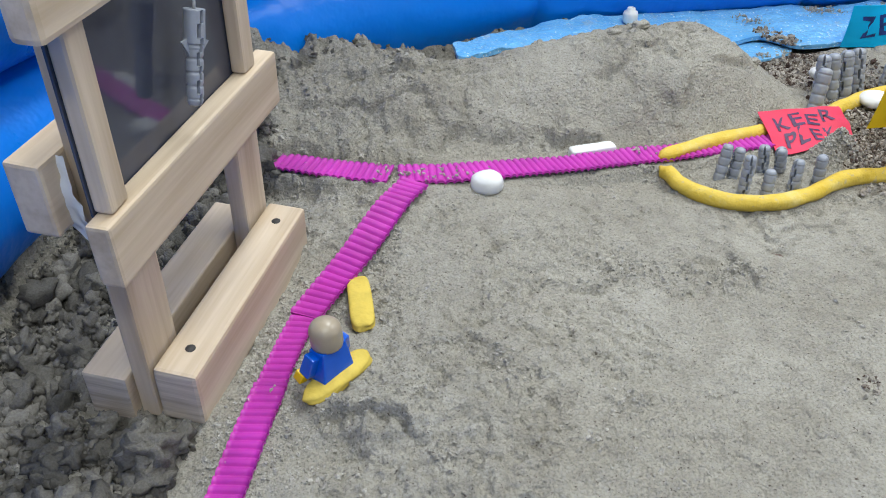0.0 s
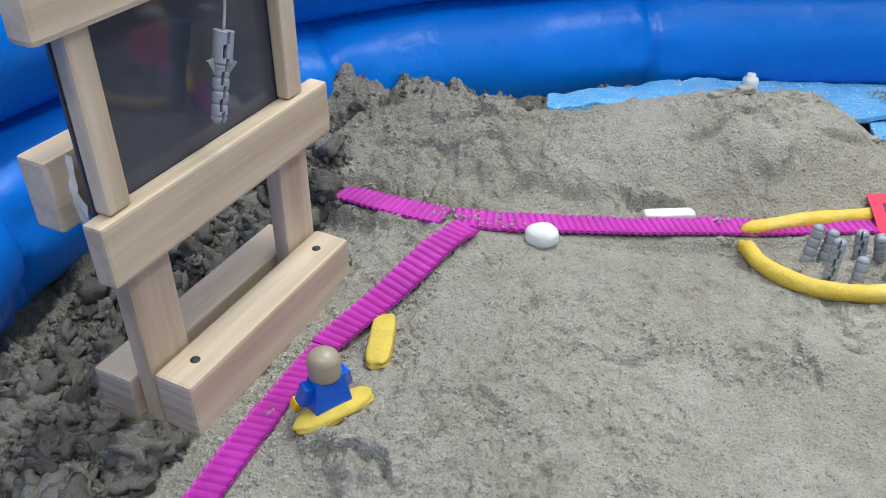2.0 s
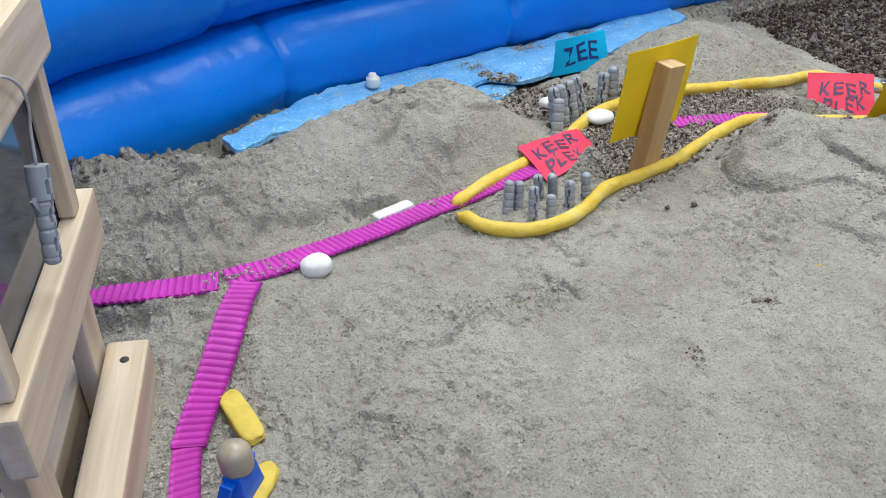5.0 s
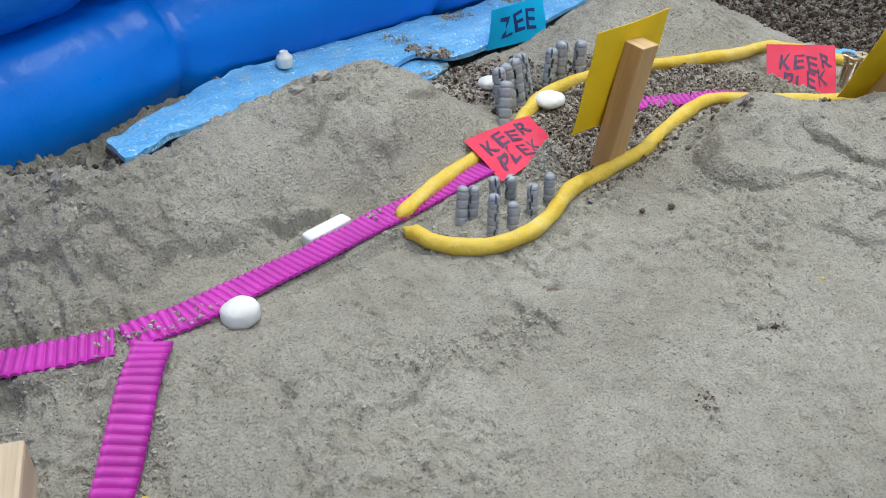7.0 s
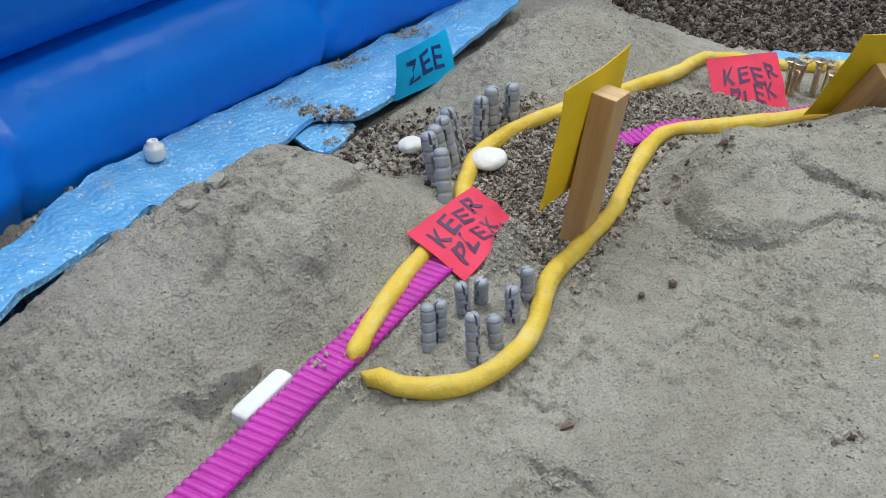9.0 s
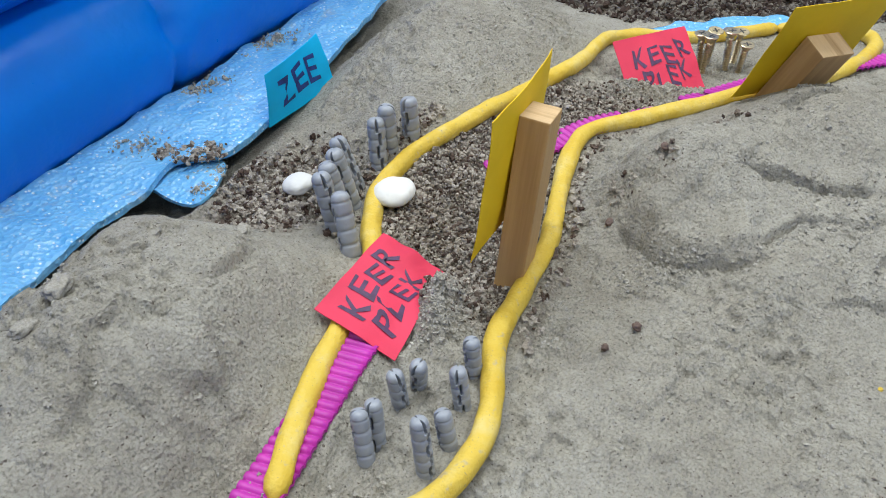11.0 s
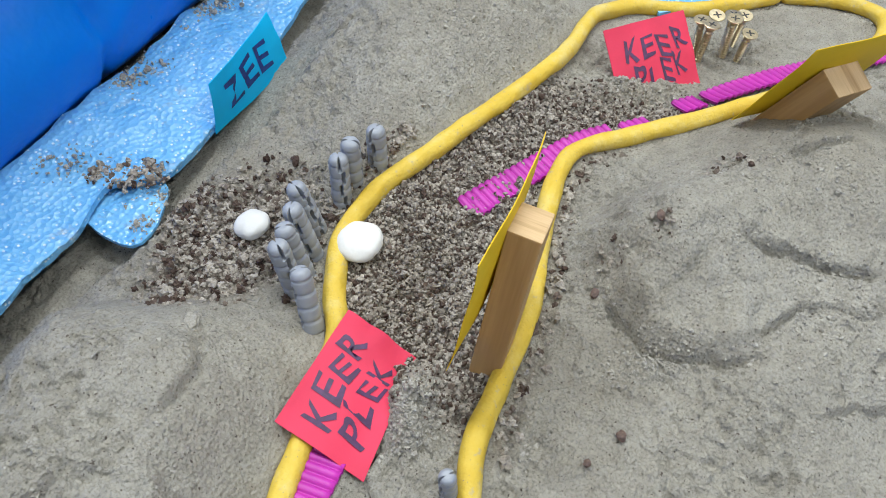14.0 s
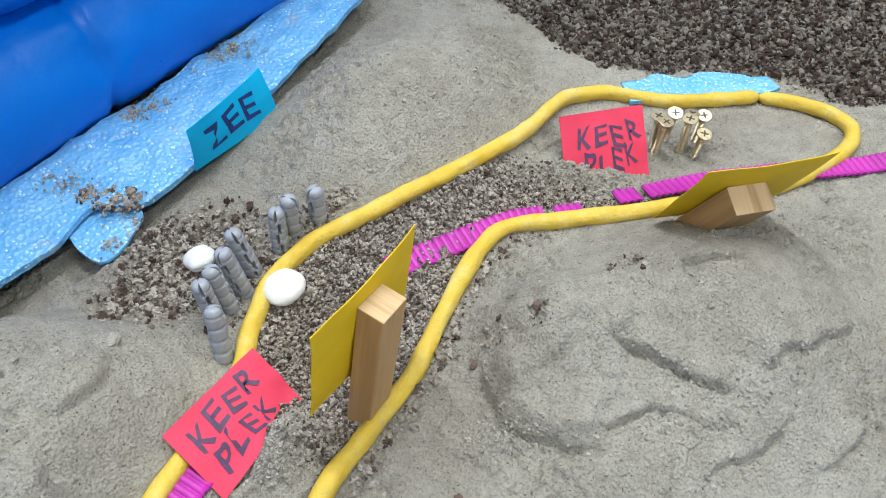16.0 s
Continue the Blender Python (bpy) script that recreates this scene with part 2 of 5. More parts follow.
def upper_roll(x):
    return np.interp(x, [0.13, 0.19, 0.243, 0.27, 0.299, 0.345, 0.392, 0.46, 0.5, 0.53], [0.402, 0.437, 0.467, 0.4850, 0.4855, 0.475, 0.4685, 0.4695, 0.452, 0.42])


def lower_roll(x):
    return np.interp(x, [0.13, 0.15, 0.2, 0.227, 0.256, 0.285, 0.312, 0.345, 0.372, 0.397, 0.429, 0.48], [0.40, 0.375, 0.3745, 0.3895, 0.3965, 0.4035, 0.4145, 0.428, 0.431, 0.4135, 0.386, 0.358])


def stream_zone(x, y):
    inside = smooth((y - lower_roll(x) - 0.003) / 0.004) * (1 - smooth((y - upper_roll(x) + 0.007) / 0.004))
    return inside * smooth((x - 0.222) / 0.02) * (1 - smooth((x - 0.400 - 0.5 * (0.43 - y)) / 0.035))


def gully_zone(x, y):
    return np.clip(smooth(1.25 - np.hypot((x - 0.248) / 0.042, (y - 0.515) / 0.027)) * 1.6 + smooth(1.3 - np.hypot((x - 0.251) / 0.015, (y - 0.545) / 0.016)), 0, 1) * smooth((y - upper_roll(x) + 0.002) / 0.006)


def far_zone(x, y):
    edge = np.interp(y, [0.32, 0.34, 0.36, 0.40, 0.43, 0.46, 0.5, 0.55, 0.6], [0.62, 0.60, 0.588, 0.578, 0.556, 0.522, 0.503, 0.515, 0.52])
    return smooth((x - edge + 0.008 * fractal(x, y, 0.02, 51, 2)) / 0.012)


def clod_zone(x, y):
    return smooth((-0.064 - x + 0.006 * fractal(x, y, 0.02, 52, 2)) / 0.016) * (1 - smooth((y - 0.40) / 0.04))


def rim_zone(x, y):
    edge = np.interp(x, [-0.16, -0.1, -0.03, 0.03, 0.1, 0.13], [0.36, 0.44, 0.51, 0.535, 0.57, 0.59])
    return smooth(1.2 - np.abs(y - edge) / 0.024) * (1 - smooth((x - 0.10) / 0.03))


def beside_roll(x, y):
    return smooth(1 - np.abs(y - lower_roll(x) + 0.008) / 0.007) * smooth((x - 0.225) / 0.01) * (1 - smooth((x - 0.37) / 0.03))


def clear_of_stand(x, y):
    n, u = (x + 0.080) * 0.974 - (y - 0.2325) * 0.222, (x + 0.080) * 0.2245 + (y - 0.2325) * 0.973
    return np.where((n > -0.031) & (n < 0.026) & (u > -0.010) & (u < 0.110), 0.0, 1.0)


def clods_open(x, y):
    return clod_zone(x, y) * clear_of_stand(x, y)


def clump(x, y, size, seed, share):
    """Flat-topped lumps with narrow gaps; a higher share leaves fewer of them."""
    field = wave(x + 0.25 * size * wave(x, y, size * 0.5, seed + 5), y + 0.25 * size * wave(x, y, size * 0.5, seed + 6), size, seed)
    return smooth((field - share) / 0.22)


def relief(x, y):
    soil = np.clip(stream_zone(x, y) + gully_zone(x, y) + far_zone(x, y), 0, 1)
    clods = np.clip(clod_zone(x, y) + 0.8 * rim_zone(x, y), 0, 1)
    patch = smooth(0.45 + 1.2 * fractal(x, y, 0.06, 61, 3))
    torn = smooth(0.2 + 1.5 * fractal(x, y, 0.09, 65, 2)) * (0.35 + 0.65 * bank(x, y))
    z = 0.0015 * fractal(x, y, 0.034, 11, 3) + 0.00020 * fractal(x, y, 0.0042, 21, 2, 0.6)
    # little torn steps where the sand broke instead of flowing
    field = fractal(x, y, 0.05, 66, 4, 0.58)
    steps = -1.5
    for level in (-0.5, -0.1, 0.25, 0.6):
        steps = steps + smooth((field - level) / 0.03)
    z = z + torn * 0.0026 * steps
    # stuck crumbs in patches, and a few small pits
    z = z + patch * (0.0010 * clump(x, y, 0.0075, 91, 0.45) + 0.0007 * clump(x, y, 0.0038, 74, 0.40))
    z = z - 0.0012 * clump(x, y, 0.0065, 71, 0.72)
    pitted = smooth((fractal(x, y, 0.045, 87, 3) + 0.05) / 0.35)
    z = z - pitted * (0.0014 * clump(x, y, 0.0040, 88, 0.25) + 0.0011 * clump(x, y, 0.0028, 89, 0.20)) + 0.00012 * wave(x, y, 0.0021, 90)
    torn_spots = sum(smooth(1.3 - np.hypot((x - cx) / rx, (y - cy) / ry)) for cx, cy, rx, ry in ((-0.006, 0.222, 0.024, 0.013), (0.106, 0.319, 0.020, 0.009), (0.149, 0.320, 0.010, 0.018), (0.090, 0.236, 0.012, 0.006), (0.042, 0.254, 0.012, 0.009), (0.289, 0.349, 0.007, 0.014), (0.083, 0.424, 0.008, 0.007), (-0.02, 0.41, 0.03, 0.018), (0.30, 0.376, 0.008, 0.010), (0.036, 0.318, 0.014, 0.008), (0.140, 0.390, 0.012, 0.008), (0.235, 0.415, 0.014, 0.011), (0.430, 0.432, 0.014, 0.010), (0.435, 0.425, 0.020, 0.020)))
    rugged = np.clip(np.clip(torn_spots, 0, 1) + 0.35 * smooth((y - road_middle(x) - 0.006) / 0.01) * smooth((0.23 - x) / 0.03) * smooth(0.55 + 1.4 * fractal(x, y, 0.05, 68, 3)) + smooth((0.015 - x) / 0.03) * smooth((y - 0.30) / 0.04) * smooth(0.5 + 1.2 * fractal(x, y, 0.04, 69, 2)), 0, 1)
    scooped = smooth(1.5 - np.hypot((x - 0.046) / 0.032, (y - 0.4045) / 0.0105))
    z, rugged = z * (1 - 0.7 * scooped), rugged * (1 - scooped)
    z = z + rugged * (0.0022 * clump(x, y, 0.0150, 33, 0.0) + 0.0015 * clump(x, y, 0.0075, 34, -0.05) + 0.0013 * clump(x, y, 0.0040, 35, 0.0) - 0.0024)
    lumps = np.abs(wave(x, y, 0.014, 41)) + 0.7 * np.abs(wave(x, y, 0.007, 42)) + 0.5 * np.abs(wave(x, y, 0.0035, 43)) - 0.5
    grit = np.abs(wave(x, y, 0.0045, 44)) + 0.7 * np.abs(wave(x, y, 0.0022, 45)) - 0.6
    near = np.minimum(np.abs(y - road_middle(x)) + 0.05 * (x > 0.2), np.minimum(np.abs(y - upper_roll(x)), np.abs(y - lower_roll(x))) + 0.05 * (x < 0.125))
    calm = 0.25 + 0.75 * smooth((near - 0.004) / 0.006)
    lump_soil = clump(x, y, 0.0060, 46, 0.0) + 0.8 * clump(x, y, 0.0032, 47, 0.05) - 0.9
    return (z + soil * (grit * 0.0024 + lump_soil * 0.0013)) * calm + clods * lumps * 0.0095


def ground_at(x, y):
    return float(land(x, y) + relief(x, y))


# ---- materials ----
def surface(name, rough=0.6, metal=0.0):
    m = bpy.data.materials.new(name)
    m.use_nodes = True
    nt = m.node_tree
    b = nt.nodes["Principled BSDF"]
    b.inputs["Roughness"].default_value, b.inputs["Metallic"].default_value = rough, metal
    return m, nt, b


def noise_node(nt, scale, detail=3.0, coords="Object", stretch=None, rough=0.55):
    tc = nt.nodes.new("ShaderNodeTexCoord")
    out = tc.outputs[coords]
    if stretch:
        mp = nt.nodes.new("ShaderNodeMapping")
        mp.inputs["Scale"].default_value = stretch
        nt.links.new(out, mp.inputs["Vector"])
        out = mp.outputs["Vector"]
    n = nt.nodes.new("ShaderNodeTexNoise")
    n.inputs["Scale"].default_value, n.inputs["Detail"].default_value, n.inputs["Roughness"].default_value = scale, detail, rough
    nt.links.new(out, n.inputs["Vector"])
    return n


def ramp_node(nt, source, stops):
    r = nt.nodes.new("ShaderNodeValToRGB")
    while len(r.color_ramp.elements) < len(stops):
        r.color_ramp.elements.new(0.5)
    for e, (p, c) in zip(r.color_ramp.elements, stops):
        e.position, e.color = p, (*c, 1)
    nt.links.new(source, r.inputs["Fac"])
    return r


def mix_node(nt, fac, a, b, mode="MIX"):
    m = nt.nodes.new("ShaderNodeMix")
    m.data_type, m.blend_type = "RGBA", mode
    for value, socket in ((fac, m.inputs[0]), (a, m.inputs[6]), (b, m.inputs[7])):
        if isinstance(value, bpy.types.NodeSocket):
            nt.links.new(value, socket)
        elif isinstance(value, tuple):
            socket.default_value = (*value, 1)
        else:
            socket.default_value = value
    return m.outputs[2]


def bump_node(nt, height, strength, distance, bsdf, after=None):
    b = nt.nodes.new("ShaderNodeBump")
    b.inputs["Strength"].default_value, b.inputs["Distance"].default_value = strength, distance
    nt.links.new(height, b.inputs["Height"])
    if after:
        nt.links.new(after.outputs["Normal"], b.inputs["Normal"])
    nt.links.new(b.outputs["Normal"], bsdf.inputs["Normal"])
    return b


def sand_material():
    m, nt, b = surface("damp_sand", 0.88)
    broad = ramp_node(nt, noise_node(nt, 14, 4).outputs["Fac"], [(0.30, (0.336, 0.315, 0.273)), (0.70, (0.446, 0.428, 0.384))])
    mid = ramp_node(nt, noise_node(nt, 120, 5, rough=0.65).outputs["Fac"], [(0.34, (0.86, 0.85, 0.83)), (0.62, (1.06, 1.06, 1.045))])
    c = mix_node(nt, 1.0, broad.outputs["Color"], mid.outputs["Color"], "MULTIPLY")
    grain = noise_node(nt, 1100, 3, rough=0.6)
    fine = ramp_node(nt, grain.outputs["Fac"], [(0.32, (0.72, 0.70, 0.67)), (0.47, (1, 1, 1)), (0.68, (1.10, 1.09, 1.07))])
    c = mix_node(nt, 1.0, c, fine.outputs["Color"], "MULTIPLY")
    speck = ramp_node(nt, noise_node(nt, 700, 1).outputs["Fac"], [(0.70, (0, 0, 0)), (0.74, (0.85, 0.85, 0.85))])
    c = mix_node(nt, speck.outputs["Color"], c, (0.11, 0.085, 0.07))
    soil = nt.nodes.new("ShaderNodeAttribute")
    soil.attribute_name = "soil"
    patchy = ramp_node(nt, noise_node(nt, 420, 4, rough=0.65).outputs["Fac"], [(0.40, (0, 0, 0)), (0.56, (0.85, 0.85, 0.85))])
    share = mix_node(nt, 1.0, soil.outputs["Color"], patchy.outputs["Color"], "MULTIPLY")
    c = mix_node(nt, share, c, (0.115, 0.078, 0.064))
    nt.links.new(c, b.inputs["Base Color"])
    first = bump_node(nt, noise_node(nt, 300, 6, rough=0.75).outputs["Fac"], 1.0, 0.0023, b)
    cells = nt.nodes.new("ShaderNodeTexVoronoi")
    cells.inputs["Scale"].default_value = 640
    nt.links.new(nt.nodes.new("ShaderNodeTexCoord").outputs["Object"], cells.inputs["Vector"])
    second = bump_node(nt, cells.outputs["Distance"], 0.9, 0.0007, b, first)
    bump_node(nt, noise_node(nt, 850, 2, rough=0.6).outputs["Fac"], 1.0, 0.0005, b, second)
    b.inputs["Specular IOR Level"].default_value = 0.2
    return m


def crumb_material(name, stops):
    m, nt, b = surface(name, 0.9)
    geo = nt.nodes.new("ShaderNodeNewGeometry")
    tone = ramp_node(nt, geo.outputs["Random Per Island"], stops)
    fine = ramp_node(nt, noise_node(nt, 1200, 2).outputs["Fac"], [(0.35, (0.78, 0.76, 0.74)), (0.62, (1.05, 1.05, 1.04))])
    nt.links.new(mix_node(nt, 1.0, tone.outputs["Color"], fine.outputs["Color"], "MULTIPLY"), b.inputs["Base Color"])
    bump_node(nt, noise_node(nt, 700, 4, rough=0.65).outputs["Fac"], 1.0, 0.0008, b)
    b.inputs["Specular IOR Level"].default_value = 0.2
    return m


def plain_material(name, colour, rough, vary=0.12, scale=200, bump=0.0, bump_scale=600, metal=0.0, spec=0.5, dirt=None):
    m, nt, b = surface(name, rough, metal)
    dark = tuple(v * (1 - vary) for v in colour)
    lite = tuple(min(1, v * (1 + vary)) for v in colour)
    c = ramp_node(nt, noise_node(nt, scale, 4).outputs["Fac"], [(0.35, dark), (0.65, lite)]).outputs["Color"]
    if dirt:
        spots = ramp_node(nt, noise_node(nt, dirt[1], 5).outputs["Fac"], [(dirt[2], (0, 0, 0)), (dirt[2] + 0.12, (1, 1, 1))])
        c = mix_node(nt, spots.outputs["Color"], c, dirt[0])
    nt.links.new(c, b.inputs["Base Color"])
    if bump:
        bump_node(nt, noise_node(nt, bump_scale, 3).outputs["Fac"], 0.6, bump, b)
    b.inputs["Specular IOR Level"].default_value = spec
    return m


def wood_material(name, light, dark, axis, scale=90):
    m, nt, b = surface(name, 0.55)
    stretch = [1.0, 1.0, 1.0]
    stretch[axis] = 0.05
    fibre = noise_node(nt, scale, 4, "Object", stretch)
    ring = noise_node(nt, scale * 7, 2, "Object", stretch)
    c = ramp_node(nt, fibre.outputs["Fac"], [(0.36, dark), (0.56, light)]).outputs["Color"]
    lines = ramp_node(nt, ring.outputs["Fac"], [(0.3, (0.94, 0.92, 0.89)), (0.6, (1.02, 1.02, 1.02))]).outputs["Color"]
    nt.links.new(mix_node(nt, 1.0, c, lines, "MULTIPLY"), b.inputs["Base Color"])
    bump_node(nt, ring.outputs["Fac"], 0.4, 0.0003, b)
    b.inputs["Specular IOR Level"].default_value = 0.3
    return m


def vinyl_material():
    m, nt, b = surface("blue_vinyl", 0.34)
    c = ramp_node(nt, noise_node(nt, 9, 3).outputs["Fac"], [(0.3, (0.0, 0.175, 0.72)), (0.7, (0.0, 0.215, 0.80))]).outputs["Color"]
    nt.links.new(c, b.inputs["Base Color"])
    r = ramp_node(nt, noise_node(nt, 30, 4).outputs["Fac"], [(0.3, (0.26,) * 3), (0.7, (0.44,) * 3)])
    nt.links.new(r.outputs["Color"], b.inputs["Roughness"])
    bump_node(nt, noise_node(nt, 30, 4, rough=0.6).outputs["Fac"], 0.45, 0.004, b)
    b.inputs["Specular IOR Level"].default_value = 0.32
    return m


def foam_material():
    m, nt, b = surface("blue_foam_sheet", 0.28)
    tc = nt.nodes.new("ShaderNodeTexCoord")
    cells = nt.nodes.new("ShaderNodeTexVoronoi")
    cells.inputs["Scale"].default_value = 400
    nt.links.new(tc.outputs["Object"], cells.inputs["Vector"])
    c = ramp_node(nt, noise_node(nt, 60, 5, rough=0.6).outputs["Fac"], [(0.30, (0.11, 0.40, 0.76)), (0.70, (0.215, 0.53, 0.85))]).outputs["Color"]
    # white sparkles of the bubbles, painted into the base colour as glints
    glint = ramp_node(nt, cells.outputs["Distance"], [(0.14, (0.9, 0.9, 0.9)), (0.30, (0, 0, 0))]).outputs["Color"]
    some = ramp_node(nt, noise_node(nt, 300, 2).outputs["Fac"], [(0.44, (0, 0, 0)), (0.56, (1, 1, 1))]).outputs["Color"]
    c = mix_node(nt, mix_node(nt, 1.0, glint, some, "MULTIPLY"), c, (0.86, 0.94, 0.97))
    dirt = ramp_node(nt, noise_node(nt, 55, 6, rough=0.7).outputs["Fac"], [(0.58, (0, 0, 0)), (0.72, (0.6, 0.6, 0.6))]).outputs["Color"]
    nt.links.new(mix_node(nt, dirt, c, (0.42, 0.42, 0.40)), b.inputs["Base Color"])
    bump_node(nt, cells.outputs["Distance"], 0.8, 0.0011, b)
    b.inputs["Specular IOR Level"].default_value = 0.6
    return m


SAND = sand_material()
CRUMB_GREY = crumb_material("grey_sand_crumbs", [(0.0, (0.33, 0.315, 0.28)), (0.5, (0.41, 0.392, 0.352)), (1.0, (0.48, 0.462, 0.42))])
CRUMB_BROWN = crumb_material("brown_soil_crumbs", [(0.0, (0.065, 0.042, 0.035)), (0.20, (0.14, 0.103, 0.086)), (0.36, (0.32, 0.286, 0.250)), (1.0, (0.50, 0.462, 0.415))])
# darker than the grey crumbs: shade beside the stand is put into this colour
CRUMB_SHADE_DARK = crumb_material("shade_darkened_clods", [(0.0, (0.10, 0.095, 0.085)), (0.5, (0.155, 0.147, 0.132)), (1.0, (0.235, 0.224, 0.203))])
CRUMB_FAR = crumb_material("dark_soil_crumbs", [(0.0, (0.036, 0.022, 0.018)), (0.46, (0.078, 0.055, 0.046)), (0.60, (0.145, 0.126, 0.110)), (1.0, (0.24, 0.22, 0.195))])
VINYL = vinyl_material()
FOAM = foam_material()
PINE_U = wood_material("pale_pine_long", (0.66, 0.545, 0.415), (0.52, 0.41, 0.29), 1, 75)
PINE_V = wood_material("pale_pine_upright", (0.66, 0.545, 0.415), (0.50, 0.39, 0.27), 2, 75)
STAKE = wood_material("brown_stake_wood", (0.54, 0.34, 0.15), (0.42, 0.25, 0.10), 2, 120)
MAGENTA = plain_material("magenta_card", (0.47, 0.030, 0.36), 0.5, 0.12, 60, 0.0002, 500, dirt=((0.45, 0.40, 0.36), 260, 0.70))
def clay_material():
    m, nt, b = surface("yellow_clay", 0.6)
    c = ramp_node(nt, noise_node(nt, 70, 5, rough=0.65).outputs["Fac"], [(0.30, (0.62, 0.41, 0.035)), (0.54, (0.67, 0.48, 0.075)), (0.74, (0.68, 0.55, 0.20))]).outputs["Color"]
    spots = ramp_node(nt, noise_node(nt, 260, 4).outputs["Fac"], [(0.62, (0, 0, 0)), (0.72, (0.75, 0.75, 0.75))]).outputs["Color"]
    c = mix_node(nt, spots, c, (0.46, 0.38, 0.24))
    grit = ramp_node(nt, noise_node(nt, 1100, 2).outputs["Fac"], [(0.68, (0, 0, 0)), (0.73, (0.8, 0.8, 0.8))]).outputs["Color"]
    nt.links.new(mix_node(nt, grit, c, (0.30, 0.24, 0.16)), b.inputs["Base Color"])
    first = bump_node(nt, noise_node(nt, 180, 4).outputs["Fac"], 0.8, 0.0012, b)
    bump_node(nt, noise_node(nt, 900, 2).outputs["Fac"], 0.6, 0.0004, b, first)
    b.inputs["Specular IOR Level"].default_value = 0.3
    return m


YELLOW_CLAY = clay_material()
PALE_CLAY = plain_material("pale_yellow_clay", (0.63, 0.47, 0.085), 0.7, 0.08, 150, 0.0006, 400, spec=0.3)
WHITE_CLAY = plain_material("white_clay", (0.70, 0.70, 0.685), 0.6, 0.04, 150, 0.0004, 300, spec=0.35)
GREY_PLASTIC = plain_material("grey_plastic", (0.30, 0.322, 0.365), 0.42, 0.06, 200, 0.0001, 900)
WHITE_PLASTIC = plain_material("white_plastic", (0.80, 0.80, 0.78), 0.3, 0.03)
YELLOW_CARD = plain_material("yellow_card", (0.83, 0.55, 0.015), 0.6, 0.05, 40, 0.0001, 900, spec=0.25)
RED_CARD = plain_material("red_card", (0.68, 0.045, 0.10), 0.6, 0.06, 50, 0.0001, 900, spec=0.25)
BLUE_CARD = plain_material("turquoise_card", (0.0, 0.50, 0.92), 0.6, 0.05, 50, 0.0001, 900, spec=0.25)
INK = plain_material("dark_ink", (0.06, 0.018, 0.075), 0.55, 0.3, 300)
INK_BLUE = plain_material("blue_ink", (0.010, 0.035, 0.21), 0.55, 0.3, 300)
BRASS = plain_material("yellow_zinc_screw", (0.62, 0.52, 0.34), 0.32, 0.12, 500, metal=1.0)
# dark colour that paints the shade inside holes and screw slots
RECESS_SHADE = plain_material("painted_recess_shade", (0.05, 0.045, 0.04), 0.7)
PINE_END = wood_material("pine_end_grain", (0.64, 0.56, 0.47), (0.42, 0.35, 0.28), 0, 260)
STAKE_END = wood_material("stake_end_grain", (0.62, 0.44, 0.25), (0.42, 0.27, 0.13), 1, 300)
STONE = plain_material("brown_stone", (0.13, 0.085, 0.07), 0.7, 0.3, 500, 0.0006, 500)
PANEL = plain_material("dark_panel", (0.058, 0.066, 0.095), 0.06, 0.1, 30)
BLUE_PLASTIC = plain_material("blue_plastic", (0.0, 0.10, 0.60), 0.25, 0.04)
YELLOW_PLASTIC = plain_material("yellow_plastic", (0.85, 0.55, 0.0), 0.3, 0.04)
TAN_PLASTIC = plain_material("tan_pearl_plastic", (0.36, 0.30, 0.22), 0.33, 0.05)
CORD = plain_material("grey_cord", (0.42, 0.42, 0.43), 0.6, 0.1)
FILM = plain_material("milky_film", (0.62, 0.64, 0.66), 0.3, 0.12, 60, 0.001, 60)
WALL_PAINT = plain_material("white_wall_paint", (0.75, 0.74, 0.71), 0.8, 0.03, 3)
LINO = plain_material("grey_lino", (0.30, 0.30, 0.31), 0.6, 0.08, 20)


# ---- mesh helpers ----
def mesh_from(name, verts, faces, material, soft=True):
    me = bpy.data.meshes.new(name)
    me.from_pydata([tuple(v) for v in verts], [], faces)
    me.update()
    if soft:
        me.polygons.foreach_set("use_smooth", [True] * len(me.polygons))
    for m in material if isinstance(material, (list, tuple)) else [material]:
        me.materials.append(m)
    return me


def part(name, data, parent, label=""):
    ob = new(name, data)
    ob.parent = parent
    return tagged(ob, label) if label else ob


def thing(name, m=None, data=None):
    ob = new(name, data)
    if m:
        ob.matrix_world = m
    return ob


def box_mesh(name, lo, hi, material, bevel=0.001, jitter=0.0, ends=None):
    """ends: (axis, material) for the end grain at both ends of that axis."""
    bm = bmesh.new()
    bmesh.ops.create_cube(bm, size=1.0)
    lo, hi = Vector(lo), Vector(hi)
    for v in bm.verts:
        v.co = Vector([(lo[i] + hi[i]) / 2 + v.co[i] * (hi[i] - lo[i]) for i in range(3)])
        v.co += Vector([random.uniform(-jitter, jitter) for _ in range(3)])
    bmesh.ops.bevel(bm, geom=list(bm.edges), offset=bevel, segments=2, profile=0.6, affect="EDGES")
    bm.normal_update()
    for f in bm.faces:
        f.material_index = 1 if ends and abs(f.normal[ends[0]]) > 0.9 else 0
    me = bpy.data.meshes.new(name)
    bm.to_mesh(me)
    bm.free()
    me.materials.append(material)
    if ends:
        me.materials.append(ends[1])
    return me


